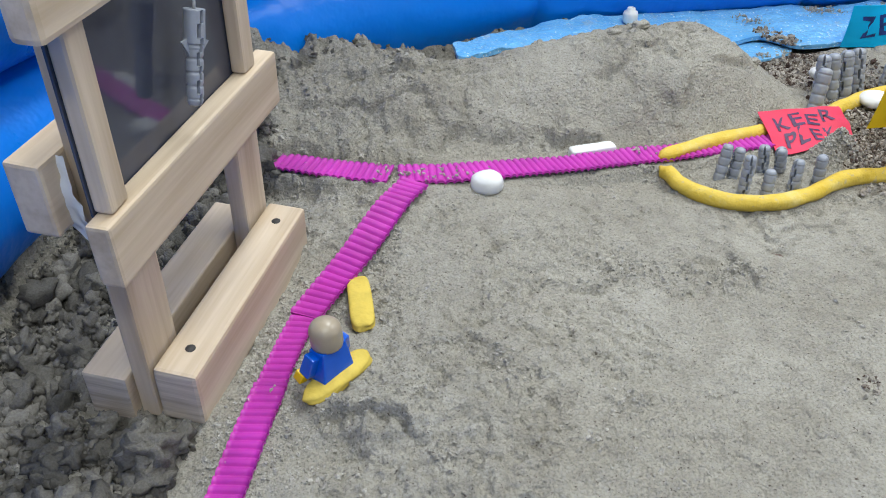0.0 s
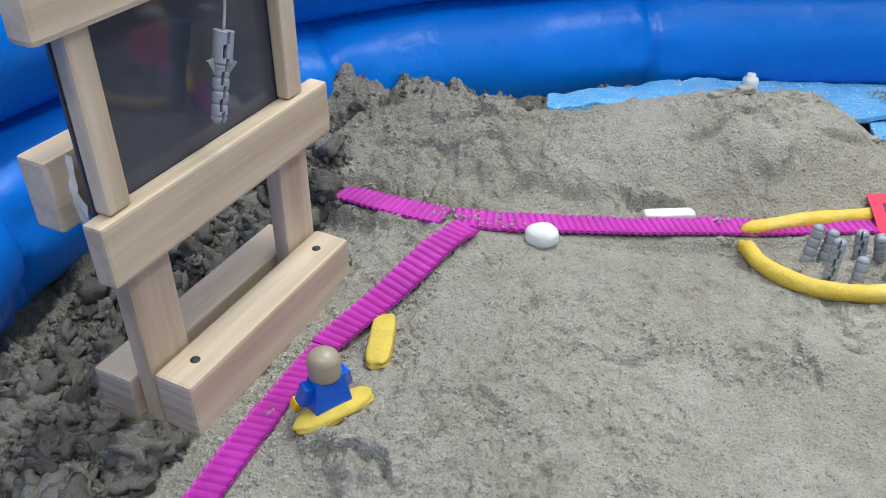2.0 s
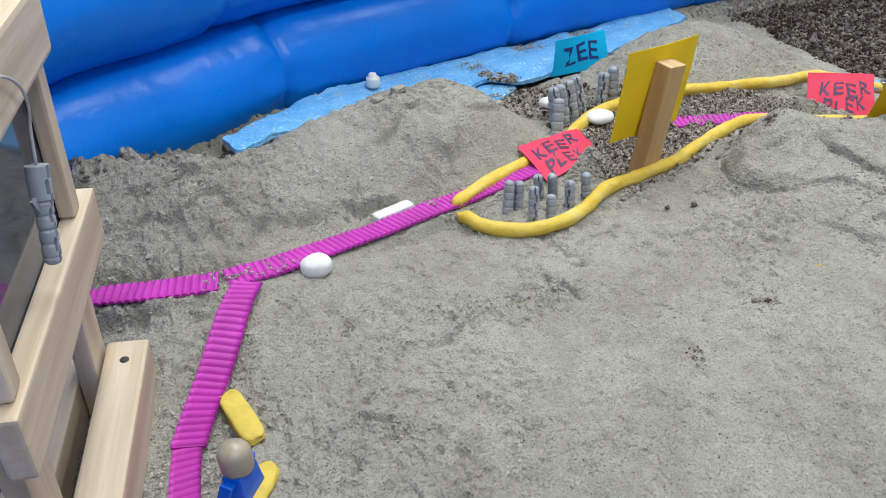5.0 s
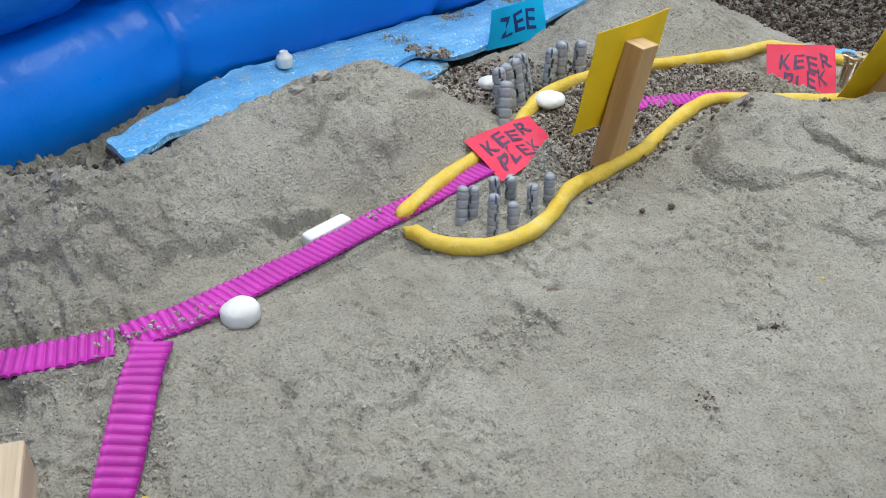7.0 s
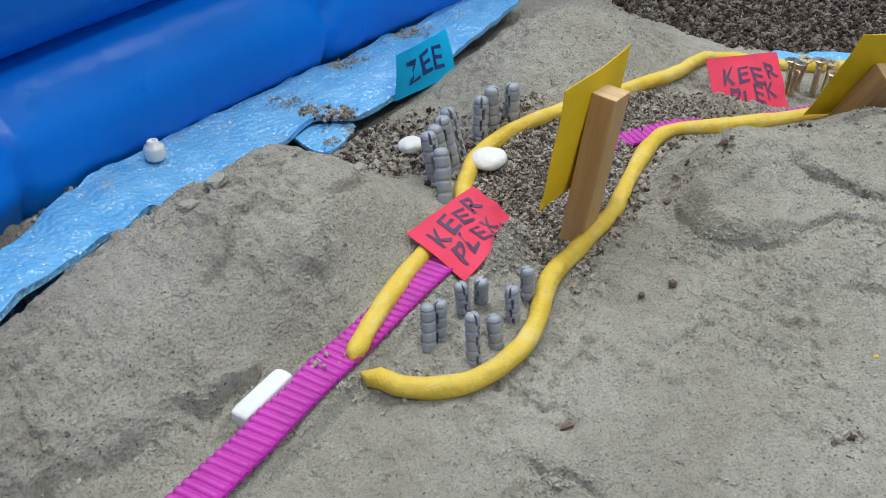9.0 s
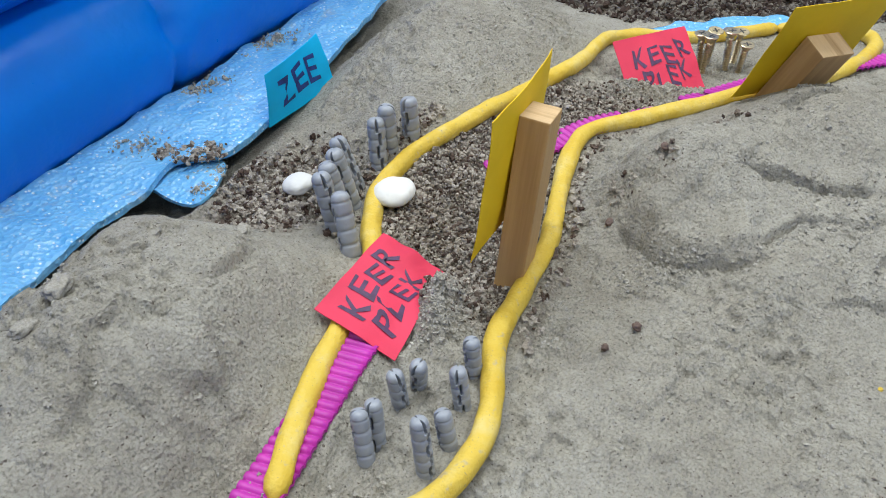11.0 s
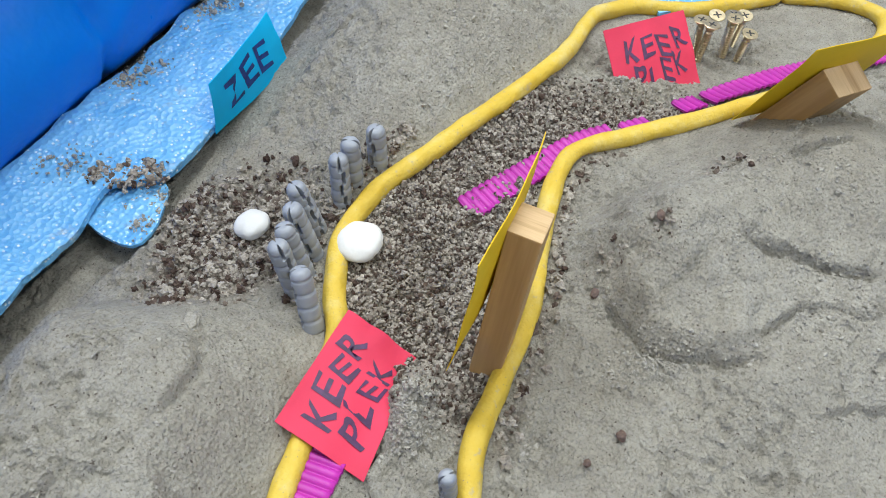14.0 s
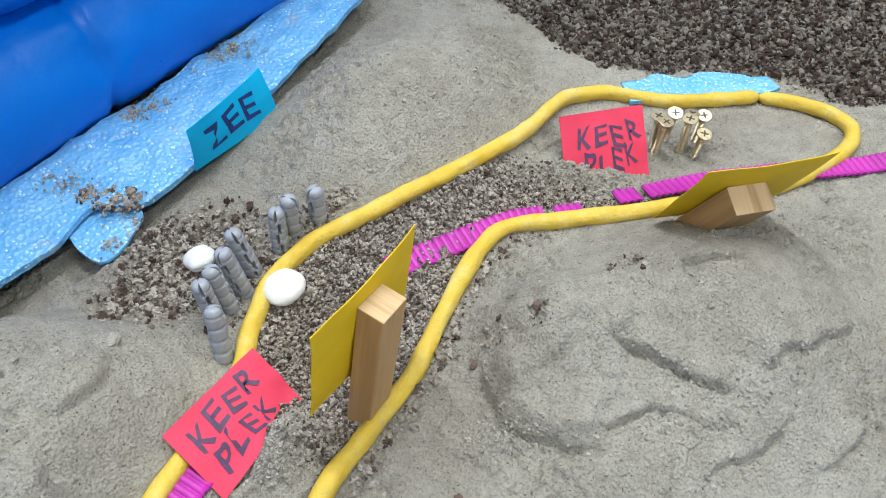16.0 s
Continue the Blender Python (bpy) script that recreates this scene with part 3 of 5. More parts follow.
def lathe(profile, sides=20):
    verts, faces = [], []
    for r, z in profile:
        for k in range(sides):
            a = 2 * math.pi * k / sides
            verts.append((r * math.cos(a), r * math.sin(a), z))
    for i in range(len(profile) - 1):
        for k in range(sides):
            n = (k + 1) % sides
            faces.append((i * sides + k, i * sides + n, (i + 1) * sides + n, (i + 1) * sides + k))
    faces.append(tuple(reversed(range(sides))))
    faces.append(tuple(range((len(profile) - 1) * sides, len(profile) * sides)))
    return verts, faces


def spline(points, step):
    """Even samples along a smooth curve through the points."""
    p = np.array(points, float)
    ext = np.vstack([2 * p[0] - p[1], p, 2 * p[-1] - p[-2]])
    out = []
    for i in range(len(p) - 1):
        a, b, c, d = ext[i : i + 4]
        for t in np.linspace(0, 1, 24, endpoint=False):
            out.append(0.5 * (2 * b + (c - a) * t + (2 * a - 5 * b + 4 * c - d) * t**2 + (3 * b - a - 3 * c + d) * t**3))
    out = np.array(out + [p[-1]])
    s = np.r_[0, np.cumsum(np.linalg.norm(np.diff(out, axis=0), axis=1))]
    n = max(2, int(round(s[-1] / step)) + 1)
    want = np.linspace(0, s[-1], n)
    return np.stack([np.interp(want, s, out[:, k]) for k in range(out.shape[1])], 1), want


def tube(points, radius, sides=14, seed=1, wobble=0.0, closed_ends=True):
    """A round roll along a path of 3D points; radius may be one number a point."""
    p = np.array(points, float)
    r = np.broadcast_to(np.asarray(radius, float), (len(p),))
    tang = np.gradient(p, axis=0)
    tang /= np.linalg.norm(tang, axis=1)[:, None]
    side = np.cross(tang, [0, 0, 1.0])
    side /= np.linalg.norm(side, axis=1)[:, None] + 1e-12
    up = np.cross(side, tang)
    verts, faces = [], []
    for i in range(len(p)):
        for k in range(sides):
            a = 2 * math.pi * k / sides
            w = r[i] * (1 + wobble * noise.noise(Vector((i * 0.35, math.cos(a) * 1.3 + seed, math.sin(a) * 1.3))))
            verts.append(p[i] + side[i] * math.cos(a) * w + up[i] * math.sin(a) * w)
    for i in range(len(p) - 1):
        for k in range(sides):
            n = (k + 1) % sides
            faces.append((i * sides + k, i * sides + n, (i + 1) * sides + n, (i + 1) * sides + k))
    if closed_ends:
        faces.append(tuple(reversed(range(sides))))
        faces.append(tuple(range((len(p) - 1) * sides, len(p) * sides)))
    return verts, faces


# ---- unseen room shell, added for reflections and bounced light ----
def room():
    for name, lo, hi, mat, cat in (
        ("floor", (-2.6, -2.2, -0.06), (3.2, 3.0, -0.01), LINO, "floor"),
        ("ceiling", (-2.6, -2.2, 2.4), (3.2, 3.0, 2.5), WALL_PAINT, "ceiling"),
        ("wall_north", (-2.6, 3.0, -0.06), (3.2, 3.1, 2.5), WALL_PAINT, "wall"),
        ("wall_south", (-2.6, -2.3, -0.06), (3.2, -2.2, 2.5), WALL_PAINT, "wall"),
        ("wall_west", (-2.7, -2.3, -0.06), (-2.6, 3.1, 2.5), WALL_PAINT, "wall"),
        ("wall_east", (3.2, -2.3, -0.06), (3.3, 3.1, 2.5), WALL_PAINT, "wall"),
    ):
        ob = thing(name, data=box_mesh(name, lo, hi, mat, 0.002))
        tagged(ob, "plain grey floor of the added unseen room" if cat == "floor" else "unseen added white painted " + cat + " of the room", cat, kind="structure")


room()


# ---- sand ----
FOOT = [(-0.158, 0.24), (-0.163, 0.31), (-0.125, 0.42), (-0.055, 0.50), (0.016, 0.540), (0.083, 0.580), (0.19, 0.612), (0.29, 0.629), (0.38, 0.642)]
FOOT += [(0.6, 0.655), (0.85, 0.62), (0.97, 0.45), (0.97, 0.2), (0.85, -0.05), (0.55, -0.17), (0.2, -0.2), (-0.05, -0.15), (-0.14, -0.02), (-0.155, 0.12), (-0.158, 0.24)]


def pool_line():
    line, s = spline(FOOT, 0.003)
    line = line[:-1]
    tang = np.roll(line, -1, 0) - np.roll(line, 1, 0)
    tang /= np.linalg.norm(tang, axis=1)[:, None]
    out = np.stack([-tang[:, 1], tang[:, 0]], 1)
    out *= np.sign(np.sum(out * (line - np.array([0.4, 0.25])), axis=1))[:, None]
    return line, s, out


def inside_pool(x, y, margin):
    line, _, out = pool_line()
    edge = line[::6] + out[::6] * margin
    hit = np.zeros(x.shape, bool)
    for (ax, ay), (bx, by) in zip(edge, np.roll(edge, -1, 0)):
        hit ^= ((ay > y) != (by > y)) & (x < (bx - ax) * (y - ay) / (by - ay + 1e-12) + ax)
    return hit


def grid_mesh(name, verts, faces, corners, material):
    me = bpy.data.meshes.new(name)
    me.vertices.add(len(verts))
    me.vertices.foreach_set("co", np.asarray(verts, np.float32).ravel())
    me.loops.add(faces.size)
    me.loops.foreach_set("vertex_index", faces.ravel().astype(np.int32))
    me.polygons.add(len(faces))
    me.polygons.foreach_set("loop_start", np.arange(0, faces.size, corners, dtype=np.int32))
    me.polygons.foreach_set("use_smooth", np.full(len(faces), corners == 4))
    me.update()
    me.validate()
    me.materials.append(material)
    return me


def build_sand():
    xs = np.r_[np.linspace(-0.22, -0.17, 12, endpoint=False), np.arange(-0.17, 0.645, 0.00085), np.linspace(0.65, 1.02, 50)]
    ys = np.r_[np.linspace(-0.26, 0.15, 60, endpoint=False), np.arange(0.15, 0.625, 0.00085), np.linspace(0.63, 0.70, 20)]
    gx, gy = np.meshgrid(xs, ys)
    gz = land(gx, gy) + relief(gx, gy)
    nx, ny = len(xs), len(ys)
    verts = np.stack([gx, gy, gz], -1).reshape(-1, 3)
    i = np.arange(nx * ny).reshape(ny, nx)
    quads = np.stack([i[:-1, :-1], i[:-1, 1:], i[1:, 1:], i[1:, :-1]], -1)
    keep = inside_pool(gx, gy, 0.026)
    keep = keep[:-1, :-1] & keep[:-1, 1:] & keep[1:, 1:] & keep[1:, :-1]
    me = grid_mesh("sand_ground", verts, quads[keep], 4, SAND)
    soil = np.clip(stream_zone(gx, gy) + gully_zone(gx, gy) + far_zone(gx, gy) + 0.5 * beside_roll(gx, gy), 0, 1)
    me.attributes.new("soil", "FLOAT", "POINT").data.foreach_set("value", soil.astype(np.float32).ravel())
    return tagged(thing("ground", data=me), "pressed damp grey sand shaped into dunes and hollows", "sand", kind="structure")


build_sand()


# ---- inflatable pool ----
def build_pool():
    line, s, out = pool_line()
    n = len(line)
    pool = thing("inflatable_pool")
    for ring, (zc, r) in enumerate(((0.121, 0.0415), (0.201, 0.042), (0.282, 0.042))):
        verts, faces, sides = [], [], 36
        seam = (0.452, 0.415, 0.36)[ring]
        for i in range(n):
            gap = ((s[i] - seam + 0.105) % 0.21) - 0.105
            faint = ((s[i] - seam) % 0.07) - 0.035
            pinch = 1 - 0.085 * math.exp(-((gap / 0.0030) ** 2)) - 0.03 * math.exp(-((gap / 0.016) ** 2)) - 0.010 * math.exp(-((faint / 0.003) ** 2))
            c = line[i] + out[i] * 0.033
            for k in range(sides):
                a = 2 * math.pi * k / sides
                wrinkle = 0.0042 * noise.noise(Vector((s[i] * 40, ring * 9.1 + 7 * math.cos(a), 7 * math.sin(a)))) * math.exp(-((gap / 0.025) ** 2)) + 0.0009 * noise.noise(Vector((s[i] * 14, ring * 5 + 2 * math.cos(a), 2 * math.sin(a))))
                w = r * pinch + wrinkle
                verts.append((c[0] - out[i][0] * math.cos(a) * w, c[1] - out[i][1] * math.cos(a) * w, zc + math.sin(a) * w))
        for i in range(n):
            j = (i + 1) % n
            for k in range(sides):
                m = (k + 1) % sides
                faces.append((i * sides + k, i * sides + m, j * sides + m, j * sides + k))
        part("air_ring", mesh_from("air_ring", verts, faces, VINYL), pool)
    base = mesh_from("pool_base", [(x, y, 0.0) for x, y in line + out * 0.028] + [(x, y, 0.12) for x, y in line + out * 0.028], [(i, (i + 1) % n, n + (i + 1) % n, n + i) for i in range(n)] + [tuple(range(n))], VINYL)
    part("pool_base", base, pool)
    tagged(pool, "shiny blue inflatable paddling pool filled with sand", "paddling pool")


build_pool()


# ---- foam sheets that stand for water ----
def foam_sheet(name, front, back, label, thick=0.003, seed=3, rows=40):
    f, _ = spline(front, 0.004)
    b, _ = spline(back, 0.004)
    n = max(len(f), len(b))
    pick = np.linspace(0, 1, n)
    f = np.stack([np.interp(pick, np.linspace(0, 1, len(f)), f[:, k]) for k in range(3)], 1)
    b = np.stack([np.interp(pick, np.linspace(0, 1, len(b)), b[:, k]) for k in range(3)], 1)
    k = np.linspace(0, 1, rows + 1)[None, :, None]
    p = f[:, None, :] + (b - f)[:, None, :] * k
    x, y = p[..., 0], p[..., 1]
    rim = np.zeros_like(x)
    rim[:, 0] = rim[:, -1] = 1
    edge = 0.0025 * wave(x, y, 0.012, seed + 9) * rim
    z = p[..., 2] + 0.0018 * fractal(x, y, 0.03, seed, 2)
    tops = np.stack([x + edge, y + edge, z + thick + 0.0007 * wave(x, y, 0.006, seed + 4)], -1).reshape(-1, 3)
    verts = np.vstack([tops, np.stack([x + edge, y + edge, z], -1).reshape(-1, 3)])
    faces = []
    w = rows + 1
    for layer in (0, 1):
        o = layer * n * w
        for i in range(n - 1):
            for k in range(rows):
                q = (o + i * w + k, o + (i + 1) * w + k, o + (i + 1) * w + k + 1, o + i * w + k + 1)
                faces.append(q if layer else q[::-1])
    rim = [i * w for i in range(n)] + [(n - 1) * w + k for k in range(1, w)] + [i * w + rows for i in range(n - 2, -1, -1)] + [k for k in range(rows - 1, 0, -1)]
    o = n * w
    verts, count = np.vstack([verts, verts[rim], verts[[o + k for k in rim]]]), len(rim)
    for k in range(count):
        a, c = len(verts) - 2 * count + k, len(verts) - 2 * count + (k + 1) % count
        faces.append((a, c, count + c, count + a))
    me = mesh_from(name, verts, faces, FOAM)
    me.polygons.foreach_set("use_smooth", [i < 2 * (n - 1) * rows for i in range(len(faces))])
    return tagged(thing(name, data=me), label, "foam sheet")


foam_sheet("foam_sheet", [(0.028, 0.479, 0.1175), (0.07, 0.51, 0.108), (0.12, 0.537, 0.099), (0.170, 0.5595, 0.0905), (0.2147, 0.5715, 0.089), (0.242, 0.579, 0.089), (0.256, 0.563, 0.0885), (0.280, 0.5655, 0.088), (0.323, 0.575, 0.0885), (0.36, 0.590, 0.090), (0.40, 0.600, 0.091), (0.4356, 0.612, 0.093), (0.46, 0.622, 0.0945)],
    [(0.0250, 0.508, 0.113), (0.064, 0.542, 0.107), (0.112, 0.580, 0.102), (0.17, 0.603, 0.098), (0.22, 0.615, 0.096), (0.28, 0.624, 0.095), (0.34, 0.634, 0.095), (0.40, 0.643, 0.095), (0.46, 0.650, 0.096)],
    "pale blue bubbly foam sheet laid as sea, dusted with sand")
foam_sheet("foam_flap", [(0.2225, 0.5765, 0.0850), (0.2232, 0.566, 0.0848), (0.2248, 0.5580, 0.0846), (0.2275, 0.5515, 0.0845), (0.2325, 0.5492, 0.0845), (0.2385, 0.5502, 0.0846), (0.247, 0.5548, 0.0850), (0.2555, 0.5610, 0.0855)], [(0.2240, 0.5825, 0.0858), (0.232, 0.584, 0.0858), (0.248, 0.585, 0.0858), (0.262, 0.578, 0.0858)], "torn corner of blue foam sheet under the sea sheet", 0.002, 8, 12)
foam_sheet("foam_lake", [(0.497, 0.448, 0.0805), (0.535, 0.421, 0.0775), (0.570, 0.395, 0.076)], [(0.507, 0.462, 0.0800), (0.546, 0.437, 0.0775), (0.576, 0.408, 0.0755)], "blue foam sheet laid as a lake, half buried in soil", 0.002, 12, 14)


# ---- wooden stand with dark panel ----
def build_stand():
    up = Vector((0.0374, -0.0650, 0.9972))
    along = Vector((0.2245, 0.9729, 0.0550))
    out = along.cross(up).normalized()
    m = Matrix((out, along, up)).transposed().to_4x4()
    m.translation = Vector((-0.080, 0.2325, 0.084))
    st = thing("wooden_stand", m)
    def bar(name, n0, n1, u0, u1, v0, v1, mat, label="", bevel=0.0012):
        return part(name, box_mesh(name, (n0, u0, v0), (n1, u1, v1), mat, bevel, 0.0002, (1, PINE_END) if mat == PINE_U and name == "foot" else None), st, label)
    front = bar("foot", -0.0005, 0.0165, 0.0, 0.1040, -0.0045, 0.0206, PINE_U, "", 0.0016)
    bar("foot", -0.027, -0.0098, -0.0030, 0.1045, -0.006, 0.0155, PINE_U)
    bar("post", -0.0093, -0.0016, 0.0005, 0.0205, -0.006, 0.150, PINE_V)
    bar("post", -0.0093, -0.0016, 0.0851, 0.1044, -0.006, 0.150, PINE_V)
    bar("rail", -0.0003, 0.0078, -0.0112, 0.1095, 0.0688, 0.0911, PINE_U)
    bar("rail", -0.0210, -0.0096, -0.0105, 0.110, 0.0842, 0.1086, PINE_U)
    bar("frame_upright", -0.0003, 0.0055, -0.0050, 0.0046, 0.0914, 0.1480, PINE_V)
    bar("frame_upright", -0.0003, 0.0055, 0.0868, 0.0962, 0.0914, 0.1480, PINE_V)
    bar("top_rail", -0.0003, 0.0085, -0.0165, 0.1000, 0.1483, 0.171, PINE_U, "", 0.002)
    part("screen", box_mesh("screen", (-0.0014, -0.0055, 0.0898), (-0.0005, 0.0985, 0.166), PANEL, 0.0003), st, "dark glossy plastic panel")
    # solid dark discs, flush with the wood, paint the shade of the holes
    for u in (0.0129, 0.0916):
        v, f = lathe([(0.0017, -0.004), (0.0019, 0.0001)], 12)
        ob = part("hole_shade_disc", mesh_from("hole_shade_disc", v, f, RECESS_SHADE), front, "dark disc painting the shade of a drilled hole")
        ob.location = (0.0080, u, 0.02065)
    n, w = 14, 10
    verts = []
    for i in range(n + 1):
        for k in range(w + 1):
            t = i / n
            wide = 0.0040 + 0.0060 * math.sin(2.2 * t)
            verts.append((-0.0030 - 0.0045 * t - wide * (1 - k / w) + 0.0008 * noise.noise(Vector((i * 0.5, k * 0.3, 2))), -0.0012 - 0.0030 * math.sin(t * 2.8) + 0.0012 * noise.noise(Vector((i * 0.5, k * 0.4, 7))), 0.076 + 0.032 * t))
    faces = [(i * (w + 1) + k, (i + 1) * (w + 1) + k, (i + 1) * (w + 1) + k + 1, i * (w + 1) + k + 1) for i in range(n) for k in range(w)]
    part("tape", mesh_from("tape", verts, faces, FILM), st, "crumpled milky strip of tape")
    return tagged(st, "pale pine wood stand holding a dark panel, feet pressed in sand", "stand"), m


_, STAND = build_stand()


# ---- wall plugs ----
def plug_mesh(length, radius):
    """A ribbed plug: bulging rings, a domed tip and a stepped slit down both sides."""
    verts, faces, sides, rows = [], [], 40, 84
    ring = radius * 1.45
    for i in range(rows):
        t = i / (rows - 1)
        z = length * t
        ph = ((length - z - 0.8 * radius) / ring) % 1.0
        r = radius * (0.97 + 0.03 * math.sin(math.pi * ph) - 0.17 * math.exp(-((min(ph, 1 - ph) / 0.085) ** 2)))
        top = (length - z) / radius
        if top < 0.8:
            r = radius * 0.97 * (0.42 + 0.58 * math.sqrt(max(0.0, 1 - (1 - top / 0.8) ** 2)))
        step = 2 if int((length - z) / ring) % 2 else 0
        for k in range(sides):
            a = 2 * math.pi * (k + (0.28 if (k - step) % 20 == 1 else -0.28 if (k - step) % 20 == 19 else 0)) / sides
            slit = 0.30 if (k - step) % 20 == 0 else 1.0
            verts.append((r * slit * math.cos(a), r * slit * math.sin(a), z))
    for i in range(rows - 1):
        for k in range(sides):
            n = (k + 1) % sides
            faces.append((i * sides + k, i * sides + n, (i + 1) * sides + n, (i + 1) * sides + k))
    faces.append(tuple(reversed(range(sides))))
    faces.append(tuple(range((rows - 1) * sides, rows * sides)))
    me = mesh_from("wall_plug", verts, faces, GREY_PLASTIC)
    me.polygons.foreach_set("use_smooth", [i % 20 not in (0, 1, 2, 19) for i in range(len(me.polygons))])
    return me


def upright(base, tip, turn):
    axis = (Vector(tip) - Vector(base)).normalized()
    return Matrix.Translation(base) @ axis.to_track_quat("Z", "Y").to_matrix().to_4x4() @ pose(0, 0, 0, 0, 0, turn)


def plant_plugs():
    small, large = plug_mesh(0.030, 0.0030), plug_mesh(0.042, 0.0041)
    low = [((0.163, 0.3955), (0.1665, 0.3995, 0.1025)), ((0.171, 0.398), (0.173, 0.3995, 0.1005)), ((0.170, 0.378), (0.1715, 0.380, 0.1065)), ((0.182, 0.378), (0.1830, 0.3805, 0.0985)),
        ((0.197, 0.383), (0.1978, 0.385, 0.1015)), ((0.211, 0.388), (0.2105, 0.3885, 0.1020)), ((0.187, 0.401), (0.1855, 0.4010, 0.1010)), ((0.196, 0.4005), (0.1925, 0.3965, 0.1015))]
    high = [((0.235, 0.464), (0.2399, 0.471, 0.1135)), ((0.243, 0.479), (0.2425, 0.4832, 0.1165)), ((0.252, 0.482), (0.2500, 0.487, 0.1160)), ((0.262, 0.487), (0.2590, 0.4912, 0.1160)), ((0.272, 0.493), (0.2690, 0.4985, 0.1145)),
        ((0.288, 0.493), (0.2905, 0.4945, 0.1150)), ((0.2975, 0.494), (0.2970, 0.4935, 0.1185)), ((0.309, 0.490), (0.3095, 0.4906, 0.1175))]
    for data, spots, size, group in ((small, low, 0.030, "plugs inside the clay loop"), (large, high, 0.042, "plugs along the stream bank")):
        for k, ((x, y), tip) in enumerate(spots):
            base = Vector((x, y, ground_at(x, y)))
            axis = (Vector(tip) - base).normalized()
            ob = thing("wall_plug", upright(Vector(tip) - axis * size, tip, 57 * k), data)
            tagged(ob, "grey ribbed plastic wall plug stuck upright in sand as a tree", "wall plug", group)


plant_plugs()


def fin_plug():
    """A plug hung by its plain end: smooth sleeve, two side fins and a stepped, slit shaft."""
    bm = bmesh.new()
    bm.from_mesh(plug_mesh(0.0305, 0.0030))
    for v in bm.verts:
        if v.co.z < 0.0105:
            r = math.hypot(v.co.x, v.co.y)
            k = 0.0034 / max(r, 1e-6) if r > 0.0016 else 1.0
            v.co.x, v.co.y = v.co.x * k, v.co.y * k
        elif v.co.z > 0.012:
            v.co.x, v.co.y = v.co.x * 0.92, v.co.y * 0.92
    for side in (-1, 1):
        pts = [(-0.0005, side * 0.0022, 0.0085), (0.0005, side * 0.0022, 0.0085), (0.0005, side * 0.0056, 0.0100), (-0.0005, side * 0.0056, 0.0100), (-0.0005, side * 0.0022, 0.0145), (0.0005, side * 0.0022, 0.0145)]
        vs = [bm.verts.new(p) for p in pts]
        for q in ((0, 1, 2, 3), (3, 2, 5, 4), (0, 3, 4), (1, 5, 2), (0, 4, 5, 1)):
            bm.faces.new([vs[i] for i in (q if side > 0 else q[::-1])])
    me = bpy.data.meshes.new("plug_body")
    bm.to_mesh(me)
    bm.free()
    me.materials.append(GREY_PLASTIC)
    return me


def hanging_plug():
    top, bottom = STAND @ Vector((0.0085, 0.0531, 0.1308)), STAND @ Vector((0.0085, 0.0438, 0.1014))
    axis = (bottom - top).normalized()
    face = STAND.to_3x3() @ Vector((1, -0.35, 0))
    y = axis.cross(face).normalized()
    m = Matrix((y.cross(axis), y, axis)).transposed().to_4x4()
    m.translation = top
    ob = thing("hanging_plug", m)
    part("plug_body", fin_plug(), ob)
    bends = ((0.0088, 0.0553, 0.1400), (0.0103, 0.0548, 0.1490), (0.0108, 0.0500, 0.1570), (0.0103, 0.0400, 0.1635), (0.0095, 0.0280, 0.1660))
    line, _ = spline([top] + [STAND @ Vector(p) for p in bends], 0.002)
    v, f = tube(line, 0.0005, 8)
    inv = m.inverted()
    part("cord", mesh_from("cord", [inv @ Vector(p) for p in v], f, CORD), ob, "thin grey cord")
    tagged(ob, "grey plastic wall plug hanging on a cord before the dark panel", "wall plug")


hanging_plug()


# ---- corrugated card road ----
def road_strip(points, width, lift=0.0012, pitch=0.0036):
    line, s = spline(points, pitch / 12)
    tang = np.gradient(line, axis=0)
    tang /= np.linalg.norm(tang, axis=1)[:, None]
    side = np.stack([tang[:, 1], -tang[:, 0]], 1)
    cols = 7
    across = width * (np.arange(cols) / (cols - 1) - 0.5)
    gx, gy = line[:, :1] + side[:, :1] * across, line[:, 1:] + side[:, 1:] * across
    level = land(gx, gy) + 0.0006 * wave(gx, gy, 0.02, 77)
    verts, faces = [], []
    for layer in (1, 0):
        for i in range(len(line)):
            ph = (s[i] / pitch) % 1.0
            flute = 0.0013 * (1 - abs(2 * ph - 1) ** 2.6)
            for k in range(cols):
                z = level[i, k] + lift + flute
                verts.append((gx[i, k], gy[i, k], z if layer else z - 0.0011))
    n = len(line)
    for layer in (0, 1):
        o = layer * n * cols
        for i in range(n - 1):
            for k in range(cols - 1):
                q = (o + i * cols + k, o + i * cols + k + 1, o + (i + 1) * cols + k + 1, o + (i + 1) * cols + k)
                faces.append(q[::-1] if layer else q)
    rim = [i * cols for i in range(n)] + [(n - 1) * cols + k for k in range(1, cols)] + [i * cols + cols - 1 for i in range(n - 2, -1, -1)] + [k for k in range(cols - 2, 0, -1)]
    o = n * cols
    for a, c in zip(rim, rim[1:] + rim[:1]):
        faces.append((c, a, o + a, o + c))
    return tagged(thing("road_strip", data=mesh_from("road_strip", verts, faces, MAGENTA)), "magenta corrugated card strip laid on sand as a road", "card strip", "strips of the card road")


road_strip([(-0.055, 0.150), (-0.0508, 0.185), (-0.0472, 0.212), (-0.0428, 0.2445)], 0.0132, 0.0016)
road_strip([(-0.0435, 0.2405), (-0.0405, 0.258), (-0.0380, 0.272), (-0.0352, 0.284)], 0.0118, 0.0012)
